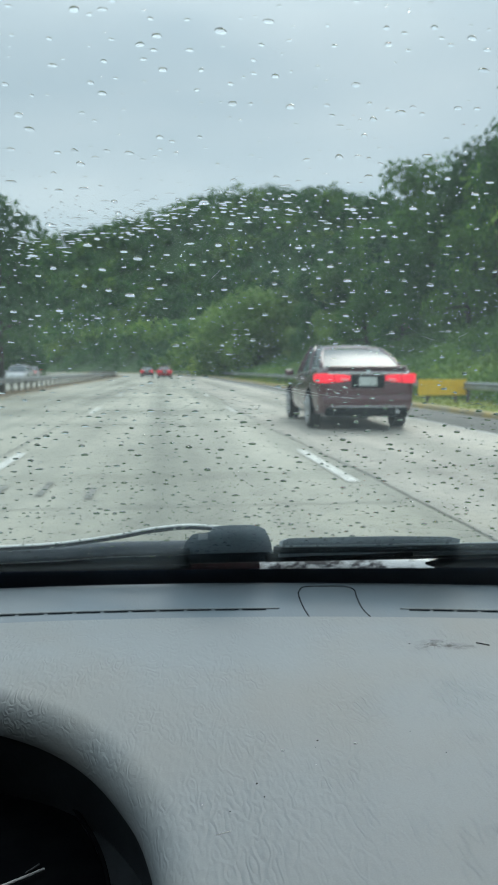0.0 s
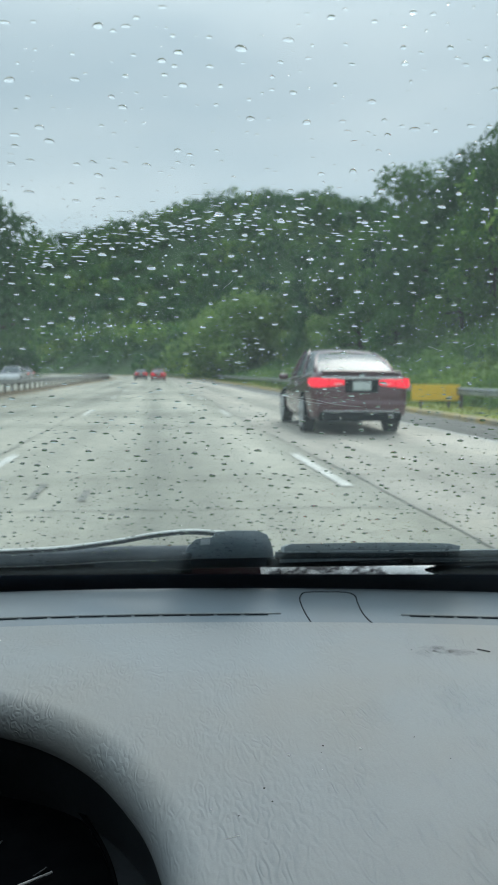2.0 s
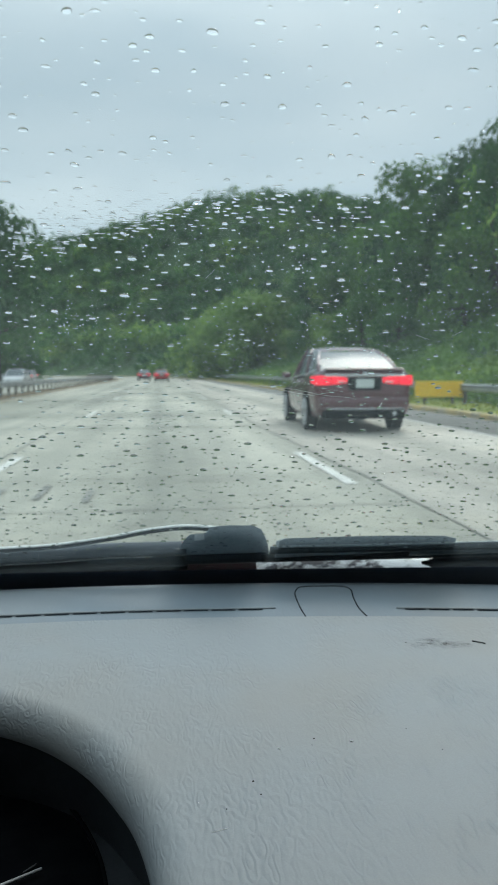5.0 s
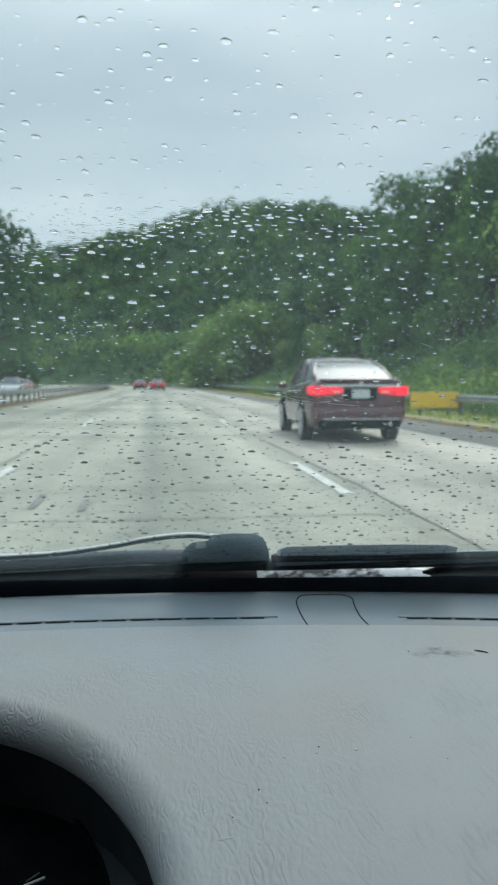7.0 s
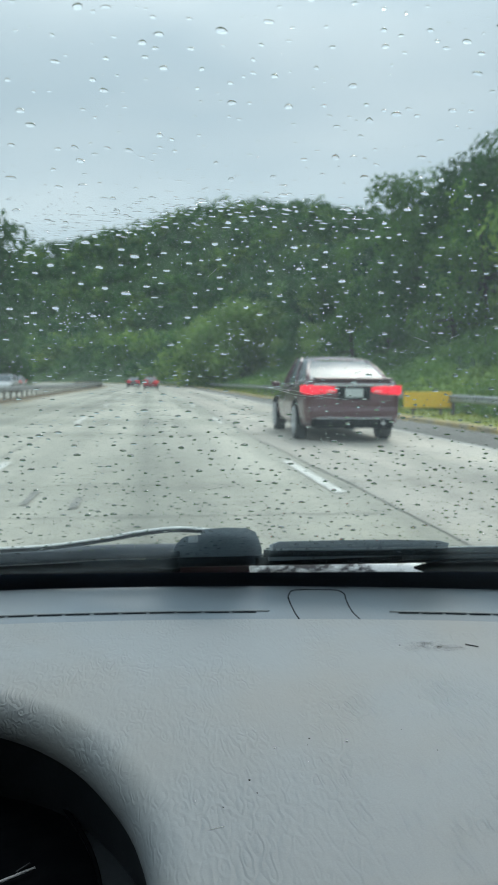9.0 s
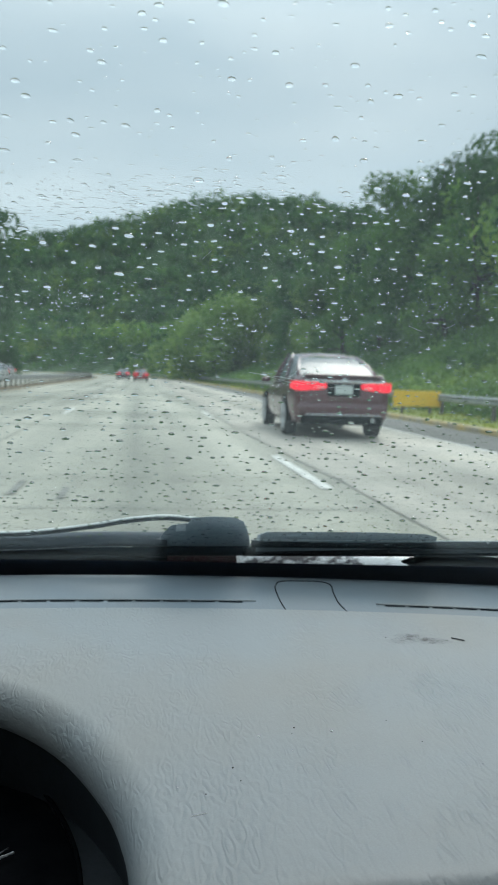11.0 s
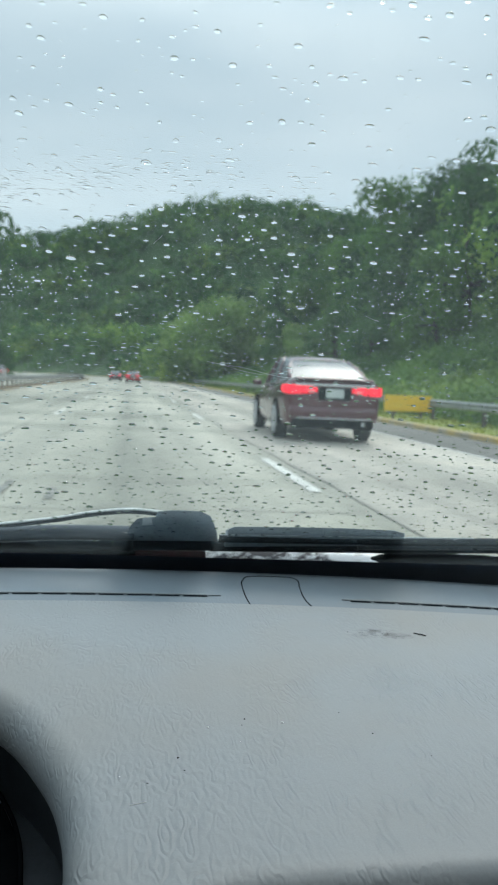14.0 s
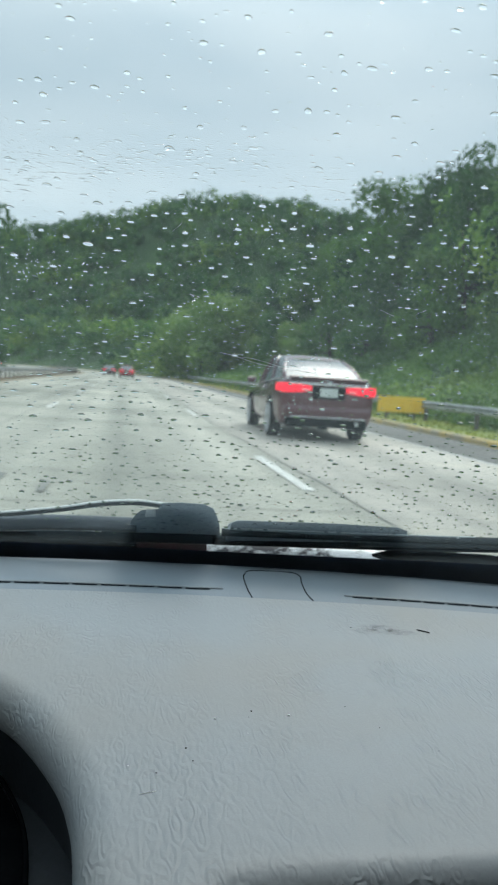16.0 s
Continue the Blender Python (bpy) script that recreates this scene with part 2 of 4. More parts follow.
def make_pane(name, tint, amount, dust):
    """Clear glass sheet: lets light straight through and mirrors by its angle."""
    m = bpy.data.materials.new(name)
    m.use_nodes = True
    n, l = m.node_tree.nodes, m.node_tree.links
    n.clear()
    out = n.new("ShaderNodeOutputMaterial")
    clear = n.new("ShaderNodeBsdfTransparent")
    clear.inputs[0].default_value = (*tint, 1)
    gloss = n.new("ShaderNodeBsdfGlossy")
    gloss.inputs["Roughness"].default_value = 0.02
    fres = n.new("ShaderNodeFresnel")
    fres.inputs[0].default_value = 1.45
    dim = n.new("ShaderNodeMath")
    dim.operation = "MULTIPLY"
    dim.inputs[1].default_value = amount
    l.new(fres.outputs[0], dim.inputs[0])
    mix = n.new("ShaderNodeMixShader")
    l.new(dim.outputs[0], mix.inputs[0])
    l.new(clear.outputs[0], mix.inputs[1])
    l.new(gloss.outputs[0], mix.inputs[2])
    film = n.new("ShaderNodeBsdfTranslucent")
    film.inputs[0].default_value = (0.80, 0.93, 0.96, 1)
    smear = noise_node(n, l, 9.0, 4, 0.6)
    veil = n.new("ShaderNodeMapRange")
    veil.inputs["To Min"].default_value, veil.inputs["To Max"].default_value = dust * 0.5, dust * 1.5
    l.new(smear.outputs[0], veil.inputs["Value"])
    mix2 = n.new("ShaderNodeMixShader")
    l.new(veil.outputs[0], mix2.inputs[0])
    l.new(mix.outputs[0], mix2.inputs[1])
    l.new(film.outputs[0], mix2.inputs[2])
    l.new(mix2.outputs[0], out.inputs[0])
    return m


def make_water():
    m = bpy.data.materials.new("rain_water")
    m.use_nodes = True
    n, l = m.node_tree.nodes, m.node_tree.links
    n.clear()
    out = n.new("ShaderNodeOutputMaterial")
    g = n.new("ShaderNodeBsdfGlass")
    g.inputs["IOR"].default_value, g.inputs["Roughness"].default_value = 1.33, 0.0
    l.new(g.outputs[0], out.inputs[0])
    return m


def make_paint(name, color):
    m, n, l, b = mat_base(name, color, 0.35, 0.0, 0.5)
    b.inputs["Coat Weight"].default_value, b.inputs["Coat Roughness"].default_value = 1.0, 0.05
    dirt = noise_node(n, l, 3.0, 4)
    l.new(ramp_node(n, l, dirt.outputs[0], [(0.35, tuple(v * 0.8 + 0.004 for v in color)), (0.65, color)]).outputs[0], b.inputs["Base Color"])
    return m


def make_glow(name, color, strength):
    m, n, l, b = mat_base(name, color, 0.3)
    b.inputs["Emission Color"].default_value, b.inputs["Emission Strength"].default_value = (*color, 1), strength
    return m


VINYL = make_vinyl("grey_vinyl", (0.340, 0.349, 0.355), 0.36, 0.46, 0.54)
VINYL_FRONT = make_vinyl("grey_vinyl_defroster", (0.285, 0.315, 0.342), 0.15, 0.62, 0.12)
BLACK = varied("black_plastic", (0.026, 0.031, 0.038), (0.040, 0.045, 0.053), 20, 0.55, bump_scale=500, bump_distance=0.0005)
GAP = varied("dark_gap", (0.003, 0.0035, 0.0045), (0.006, 0.0065, 0.0075), 40, 0.9, spec=0.0)
SLOT = varied("slot_dark", (0.010, 0.014, 0.017), (0.016, 0.020, 0.024), 40, 0.9, spec=0.0)
# pale tone for the cap's worn patch and for painted glints
PATCH = varied("worn_patch_and_glint", (0.66, 0.70, 0.73), (0.76, 0.79, 0.81), 60, 0.5)
FRIT = varied("black_ceramic_border", (0.055, 0.075, 0.115), (0.070, 0.093, 0.140), 30, 0.6, spec=0.25)
COWL = varied("weathered_grey_plastic", (0.27, 0.325, 0.375), (0.35, 0.405, 0.455), 18, 0.5, bump_scale=300, bump_distance=0.0008)
# pale blotches paint the sky mirrored in the wet cowl
COWL_GLARE, _n, _l, _b = mat_base("cowl_sky_glare", (0.7, 0.71, 0.71), 0.15)
_k = ramp_node(_n, _l, noise_node(_n, _l, 55, 4, 0.6, (0.6, 1.0, 1.0)).outputs[0], [(0.42, (0.05, 0.04, 0.045)), (0.54, (0.78, 0.79, 0.80))])
_l.new(_k.outputs[0], _b.inputs["Base Color"])
BAR = varied("worn_black_bar", (0.045, 0.062, 0.075), (0.065, 0.083, 0.098), 15, 0.5, spec=0.3, bump_scale=200, bump_distance=0.0004)
ARM = varied("satin_black_arm", (0.016, 0.023, 0.029), (0.027, 0.036, 0.043), 15, 0.6, spec=0.12, bump_scale=200, bump_distance=0.0004)
BLADE = varied("dark_blade_plastic", (0.064, 0.080, 0.10), (0.092, 0.11, 0.132), 15, 0.4, bump_scale=200, bump_distance=0.0004)
# pale tone that paints highlights on the wiper edge and the glass scratches
EDGE = varied("pale_highlight", (0.74, 0.75, 0.73), (0.86, 0.87, 0.85), 25, 0.5)
LINER = varied("dark_cabin_lining", (0.03, 0.03, 0.033), (0.045, 0.045, 0.05), 6, 0.9)
GLASS = make_pane("windscreen_glass", (0.985, 0.995, 0.99), 0.28, 0.024)
WATER = make_water()
CONCRETE = make_road("worn_concrete", (0.385, 0.374, 0.312), (0.635, 0.607, 0.515), 0.68)
CONCRETE_PALE = make_road("pale_concrete", (0.48, 0.445, 0.385), (0.68, 0.63, 0.55), 0.72)
ASPHALT = make_road("grey_asphalt", (0.16, 0.157, 0.145), (0.25, 0.242, 0.222), 0.65)
RUBBER = varied("rubber_marks", (0.20, 0.20, 0.178), (0.32, 0.315, 0.28), 2.5, 0.75)
SEAL = varied("joint_seal", (0.22, 0.22, 0.195), (0.32, 0.315, 0.275), 1.5, 0.7)
WHITE = varied("worn_white_paint", (0.68, 0.67, 0.62), (0.84, 0.83, 0.77), 2.5, 0.6, fine=20)
YELLOW = varied("worn_yellow_paint", (0.40, 0.36, 0.27), (0.66, 0.46, 0.13), 0.9, 0.7, fine=10)
SIGN = varied("yellow_panel", (0.98, 0.56, 0.03), (1.0, 0.63, 0.05), 3, 0.45)
STEEL = varied("galvanised_steel", (0.30, 0.32, 0.32), (0.42, 0.44, 0.44), 2.0, 0.5, 0.6)
POST = varied("weathered_post", (0.10, 0.09, 0.075), (0.18, 0.16, 0.13), 3, 0.8)
DIRT = varied("brown_verge", (0.14, 0.105, 0.06), (0.23, 0.17, 0.10), 0.6, 0.95, fine=8)
GRASS = make_leaf("grass_blades", (0.16, 0.22, 0.045), (0.40, 0.44, 0.12))
TURF = varied("short_turf", (0.22, 0.28, 0.06), (0.38, 0.41, 0.12), 0.4, 0.95, fine=6)
GROUND = varied("green_ground", (0.03, 0.068, 0.022), (0.06, 0.115, 0.035), 0.05, 0.95, fine=0.9)
LEAF_DARK = make_leaf("dark_leaves", (0.056, 0.122, 0.052), (0.120, 0.244, 0.086))
LEAF_MID = make_leaf("green_leaves", (0.066, 0.150, 0.046), (0.152, 0.312, 0.082))
LEAF_LIGHT = make_leaf("light_leaves", (0.10, 0.20, 0.055), (0.21, 0.35, 0.10))
LEAF_PALE = make_leaf("yellow_green_leaves", (0.15, 0.26, 0.06), (0.30, 0.43, 0.12))
TREE_DARK = make_leaf("dark_tree_leaves", (0.056, 0.122, 0.052), (0.120, 0.244, 0.086), True)
TREE_MID = make_leaf("green_tree_leaves", (0.066, 0.150, 0.046), (0.152, 0.312, 0.082), True)
BARK = varied("tree_bark", (0.05, 0.042, 0.033), (0.10, 0.088, 0.07), 3, 0.9)
RED_PAINT = make_paint("bright_red_paint", (0.42, 0.012, 0.015))
WINE_PAINT = make_paint("wine_red_paint", (0.088, 0.013, 0.022))
PLUM_PAINT = make_paint("dull_plum_paint", (0.10, 0.03, 0.035))
BONNET_PAINT = make_paint("dark_wine_paint", (0.035, 0.008, 0.013))
BONNET_EDGE = varied("wet_wine_paint", (0.008, 0.0012, 0.004), (0.030, 0.003, 0.011), 90, 0.5, spec=0.12, bump_scale=240, bump_distance=0.001)
PALE_PAINT = make_paint("white_car_paint", (0.7, 0.71, 0.72))
CAR_GLASS, _n, _l, _b = mat_base("tinted_car_glass", (0.115, 0.138, 0.152), 0.24, 0.0, 0.6)
TYRE = varied("tyre_rubber", (0.014, 0.014, 0.015), (0.03, 0.03, 0.03), 9, 0.85)
RIM = varied("alloy_rim", (0.42, 0.43, 0.44), (0.55, 0.56, 0.57), 8, 0.35, 0.85)
CHROME, _n, _l, _b = mat_base("chrome_trim", (0.7, 0.7, 0.72), 0.18, 1.0)
BRAKE = make_glow("lit_red_lamp", (0.88, 0.014, 0.04), 0.9)
PLATE = varied("pale_plate", (0.55, 0.60, 0.58), (0.65, 0.7, 0.68), 6, 0.5)
CRUMB_W = varied("white_crumb", (0.75, 0.75, 0.74), (0.85, 0.85, 0.84), 200, 0.7)
CRUMB_D = varied("dark_crumb", (0.02, 0.02, 0.02), (0.05, 0.045, 0.04), 200, 0.8)
STAIN, _n, _l, _b = mat_base("grey_scuff", (0.12, 0.12, 0.125), 0.7)
_k = ramp_node(_n, _l, noise_node(_n, _l, 70, 3).outputs[0], [(0.36, (0.0, 0.0, 0.0)), (0.7, (0.13, 0.13, 0.13))])
_l.new(_k.outputs[0], _b.inputs["Alpha"])
TICK = varied("dim_tick", (0.05, 0.05, 0.055), (0.07, 0.07, 0.075), 60, 0.6)
NEEDLE = varied("pale_needle", (0.30, 0.31, 0.32), (0.36, 0.37, 0.38), 60, 0.5)


# ---- mesh helpers ----
def part(name, bm, material, parent=None, label="", smooth=False):
    me = bpy.data.meshes.new(name)
    bm.to_mesh(me)
    bm.free()
    if smooth:
        me.polygons.foreach_set("use_smooth", [True] * len(me.polygons))
    me.materials.append(material)
    ob = new(name, me)
    if parent:
        ob.parent = parent
    if label:
        ob["label"] = label
    return ob


def raw(name, verts, faces, material, parent=None, label="", smooth=False):
    me = bpy.data.meshes.new(name)
    me.from_pydata(verts, [], faces)
    me.update()
    if smooth:
        me.polygons.foreach_set("use_smooth", [True] * len(me.polygons))
    me.materials.append(material)
    ob = new(name, me)
    if parent:
        ob.parent = parent
    if label:
        ob["label"] = label
    return ob


def empty(name, label, category, place=(0, 0, 0), group="", kind=""):
    ob = new(name)
    ob.location = place
    return tagged(ob, label, category, group, kind)


def box(bm, lo, hi, bevel=0.0):
    m = Matrix.Translation([(a + b) / 2 for a, b in zip(lo, hi)]) @ Matrix.Diagonal((*[b - a for a, b in zip(lo, hi)], 1))
    made = bmesh.ops.create_cube(bm, size=1, matrix=m)["verts"]
    if bevel:
        edges = list({e for v in made for e in v.link_edges})
        bmesh.ops.bevel(bm, geom=edges, offset=bevel, segments=2, affect="EDGES", profile=0.5)
    return bm


def cyl(bm, a, b, r1, r2, seg=12):
    a, b = Vector(a), Vector(b)
    m = Matrix.Translation((a + b) / 2) @ (b - a).to_track_quat("Z", "Y").to_matrix().to_4x4()
    bmesh.ops.create_cone(bm, cap_ends=True, segments=seg, radius1=r1, radius2=r2, depth=(b - a).length, matrix=m)
    return bm


def grid_faces(nu, nv, wrap=False):
    out = []
    for i in range(nu - 1):
        for j in range(nv if wrap else nv - 1):
            k = (j + 1) % nv
            out.append((i * nv + j, i * nv + k, (i + 1) * nv + k, (i + 1) * nv + j))
    return out


def tube(name, pts, radius, material, parent=None, label="", seg=8, flat=1.0, up=Vector((0, 0, 1))):
    """A rod along points; flat squeezes it across the up direction."""
    verts = []
    pts = [Vector(p) for p in pts]
    for i, p in enumerate(pts):
        d = (pts[min(i + 1, len(pts) - 1)] - pts[max(i - 1, 0)]).normalized()
        side = d.cross(up).normalized()
        top = side.cross(d).normalized()
        r = radius[i] if isinstance(radius, (list, tuple)) else radius
        for k in range(seg):
            a = 2 * math.pi * k / seg
            verts.append(p + side * (r * math.cos(a)) + top * (r * flat * math.sin(a)))
    faces = grid_faces(len(pts), seg, True)
    faces += [tuple(range(seg))[::-1], tuple(range((len(pts) - 1) * seg, len(pts) * seg))]
    return raw(name, verts, faces, material, parent, label, True)


def smooth_line(points, steps):
    """A smooth line of steps points through a few corners (Catmull-Rom)."""
    p = [Vector(q) for q in points]
    p = [2 * p[0] - p[1]] + p + [2 * p[-1] - p[-2]]
    out, spans = [], len(p) - 3
    for k in range(steps):
        u = k / (steps - 1) * spans
        i = min(int(u), spans - 1)
        t = u - i
        a, b, c, d = p[i:i + 4]
        out.append(0.5 * (2 * b + (c - a) * t + (2 * a - 5 * b + 4 * c - d) * t * t + (3 * b - a - 3 * c + d) * t ** 3))
    return out


# ---- the ground outside ----
def road_mid(y):
    """The carriageway runs straight, then bends to the left."""
    return 0.0 if y < 110 else -((y - 110) ** 2) / 900.0


def smoothstep(a, b, v):
    t = min(1.0, max(0.0, (v - a) / (b - a)))
    return t * t * (3 - 2 * t)


HILLS = [(40, 660, 120, 120, 96), (-130, 680, 130, 120, 68), (195, 610, 130, 130, 104), (330, 330, 120, 170, 70), (-420, 640, 200, 160, 50)]


def land(x, y):
    """Height of the ground."""
    side = x - road_mid(y)
    h = 0.0
    right = smoothstep(11.2, 34, side) * 9.5 * smoothstep(-30, 25, y)
    left = smoothstep(22, 60, -side) * 6.0
    h = right + left
    for cx, cy, sx, sy, top in HILLS:
        h += top * math.exp(-((x - cx) / sx) ** 2 - ((y - cy) / sy) ** 2) * smoothstep(14, 90, side if side > 0 else -side - 12)
    bumps = noise.noise(Vector((x * 0.02, y * 0.02, 0.3))) * 3.0 + noise.noise(Vector((x * 0.007, y * 0.007, 5.3))) * 9.0
    h += bumps * smoothstep(30, 140, abs(side))
    return h - 0.05


xs = sorted(set([*range(-1400, -200, 60), *range(-200, -30, 10), *range(-30, 40, 2), *range(40, 240, 8), *range(240, 1500, 60)]))
ys = sorted(set([*range(-400, -40, 60), *range(-40, 140, 6), *range(140, 800, 14), *range(800, 2600, 120)]))
ground = raw("ground", [(x, y, land(x, y)) for y in ys for x in xs], grid_faces(len(ys), len(xs)), GROUND, smooth=True)
tagged(ground, "dark green overgrown ground rising into wooded hills", "ground", kind="structure")


def strip(name, x0, x1, y0, y1, z, material, label, parent=None, step=6.0, category="road"):
    """A band of the carriageway that follows its bend."""
    n = max(2, int((y1 - y0) / step) + 1)
    v = []
    for k in range(n):
        y = y0 + (y1 - y0) * k / (n - 1)
        slope = 0 if y < 110 else -2 * (y - 110) / 900.0
        c = 1 / math.hypot(1, slope)
        for x in (x0, x1):
            v.append((road_mid(y) + x * c, y - x * slope * c, z))
    ob = raw(name, v, [(2 * k, 2 * k + 1, 2 * k + 3, 2 * k + 2) for k in range(n - 1)], material, parent)
    if not parent:
        tagged(ob, label, category, kind="structure")
    return ob


LANE = 1.88
road = strip("road", -6.6, 5.75, -60, 330, 0.0, CONCRETE, "worn damp concrete carriageway with dashed white lines")
lane_v, seam_v = [], []
for k in range(400):
    y = -30 + 0.9 * k
    slope = 0 if y < 110 else -2 * (y - 110) / 900.0
    c = 1 / math.hypot(1, slope)
    x0 = LANE + 0.22 + 0.16 * noise.noise(Vector((y * 0.07, 0.4, 0.1))) + 0.06 * noise.noise(Vector((y * 0.6, 2.4, 0.1)))
    for x in (x0, 5.75):
        lane_v.append((road_mid(y) + x * c, y - x * slope * c, 0.006))
    wide = max(0.002, 0.012 + 0.045 * noise.noise(Vector((y * 0.35, 7.1, 0.2))))
    for x in (x0 - wide, x0 + wide):
        seam_v.append((road_mid(y) + x * c, y - x * slope * c, 0.0095))
tagged(raw("road_lane", lane_v, grid_faces(400, 2), CONCRETE_PALE), "pale newer concrete of the outer lane", "road", kind="structure")
tagged(raw("road_seam", seam_v, grid_faces(400, 2), SEAL), "dark uneven seam between old and newer concrete", "road", kind="structure")
strip("shoulder", 5.75, 7.45, -60, 330, 0.004, ASPHALT, "grey asphalt shoulder beside the outer lane")
strip("verge", -8.4, -6.6, -60, 330, -0.004, DIRT, "brown gravelly median verge", category="verge")
strip("road_opposite", -21.0, -8.4, -60, 330, 0.0, CONCRETE, "concrete carriageway for the opposite traffic")
strip("verge_turf", 7.70, 11.3, -60, 330, -0.01, TURF, "short yellow-green turf beside the kerb", category="verge")
kerb = empty("kerb", "low kerb with worn yellow paint beside the shoulder", "kerb", kind="structure")
n_k = 120
kv = []
for k in range(n_k + 1):
    y = -20 + 340 * k / n_k
    slope = 0 if y < 110 else -2 * (y - 110) / 900.0
    c = 1 / math.hypot(1, slope)
    for x, z in ((7.45, -0.05), (7.46, 0.10), (7.49, 0.13), (7.70, 0.13), (7.73, 0.10), (7.74, -0.05)):
        kv.append((road_mid(y) + x * c, y - x * slope * c, z))
raw("kerb_stone", kv, grid_faces(n_k + 1, 6), YELLOW, kerb, smooth=False)

lines = empty("lane_marking", "worn white dashed lane lines on concrete", "lane marking", kind="structure")
for side in (-LANE, LANE):
    for k in range(-3, 24):
        y0 = 7.2 + 12.2 * k
        strip("dash", side - 0.065, side + 0.065, y0, y0 + 3.0, 0.011, WHITE, "", lines, 1.0)
strip("edge_line", -6.2, -6.08, -60, 330, 0.011, YELLOW, "", lines)
strip("edge_line", 5.62, 5.72, -60, 330, 0.012, WHITE, "", lines)
joints = empty("slab_joint", "dark sealed joints between concrete slabs", "slab joint", kind="structure")
rng = random.Random(5)
for k in range(-2, 40):
    y0 = 6.0 + 4.6 * k + rng.uniform(-0.1, 0.1)
    strip("joint", -6.5, LANE + 0.05, y0, y0 + 0.02, 0.0085, SEAL, "", joints, 1.0)
for x in (-2.1, -5.9):
    strip("joint", x, x + 0.025, -40, 200, 0.0105, SEAL, "", joints)
skid = empty("tyre_mark", "short dark rubber marks on the concrete", "tyre mark", kind="structure")
for x, y, ln in ((-1.55, 6.6, 0.7), (-1.15, 6.7, 0.8), (-0.7, 6.5, 0.6)):
    strip("mark", x, x + 0.07, y, y + ln, 0.0125, RUBBER, "", skid, 1.0)


# ---- guard rails ----
def guardrail(name, label, x, y0, y1, face, post_step, material):
    """W-beam rail on posts; face is +1 or -1, the way its front looks."""
    rail = empty(name, label, "guardrail", kind="", group="guard rails")
    prof = [(0.0, 0.45), (0.05, 0.48), (0.07, 0.52), (0.01, 0.58), (0.07, 0.64), (0.05, 0.68), (0.0, 0.71)]
    n = int((y1 - y0) / 4) + 1
    v = []
    for k in range(n):
        y = y0 + (y1 - y0) * k / (n - 1)
        for dx, z in prof + [(d - 0.012, z) for d, z in prof[::-1]]:
            v.append((road_mid(y) + x + face * dx, y, z))
    raw("beam", v, grid_faces(n, 14, True), material, rail)
    shape = box(bmesh.new(), (-0.05, -0.07, -0.15), (0.05, 0.07, 0.72), 0.008)
    first = part("post", shape, POST, rail)
    first.location = (x - face * 0.09, y0 + 1, 0)
    y = y0 + 1 + post_step
    while y < y1:
        p = new("post", first.data)
        p.parent = rail
        p.location = (road_mid(y) + x - face * 0.09, y, 0)
        y += post_step
    return rail


guardrail("guardrail", "galvanised steel guard rail on posts behind the grass verge", 10.2, 12, 200, -1, 3.8, STEEL)
guardrail("guardrail", "dull steel guard rail along the median", -7.6, 6, 220, 1, 1.9, STEEL)
panel = empty("hazard_panel", "bright yellow hazard panel on the guard rail", "hazard panel", (9.4, 24.5, 0))
part("panel", box(bmesh.new(), (-0.85, -0.03, 0.25), (0.85, 0.0, 0.80), 0.02), SIGN, panel)
for dx in (-0.5, 0.5):
    part("post", box(bmesh.new(), (dx - 0.04, 0.0, -0.1), (dx + 0.04, 0.07, 0.78), 0.008), POST, panel)

# ---- grass verge ----
rng = random.Random(11)
gv, gf = [], []
for k in range(16000):
    y = 8 + 120 * rng.random() ** 1.6
    x = 7.75 + 4.2 * rng.random()
    h = rng.uniform(0.04, 0.15) * (1.0 if x > 8.3 else 0.7)
    a = rng.uniform(0, math.pi)
    w = rng.uniform(0.02, 0.05) * (1 + y / 50)
    z = max(-0.05, land(x, y))
    dx, dy, lean = math.cos(a) * w, math.sin(a) * w, rng.uniform(-0.08, 0.08)
    i = len(gv)
    gv += [(x - dx, y - dy, z), (x + dx, y + dy, z), (x + lean, y + lean, z + h)]
    gf.append((i, i + 1, i + 2))
grass = raw("grass", gv, gf, GRASS)
tagged(grass, "yellow-green roadside grass between kerb and guard rail", "grass", kind="stuff")


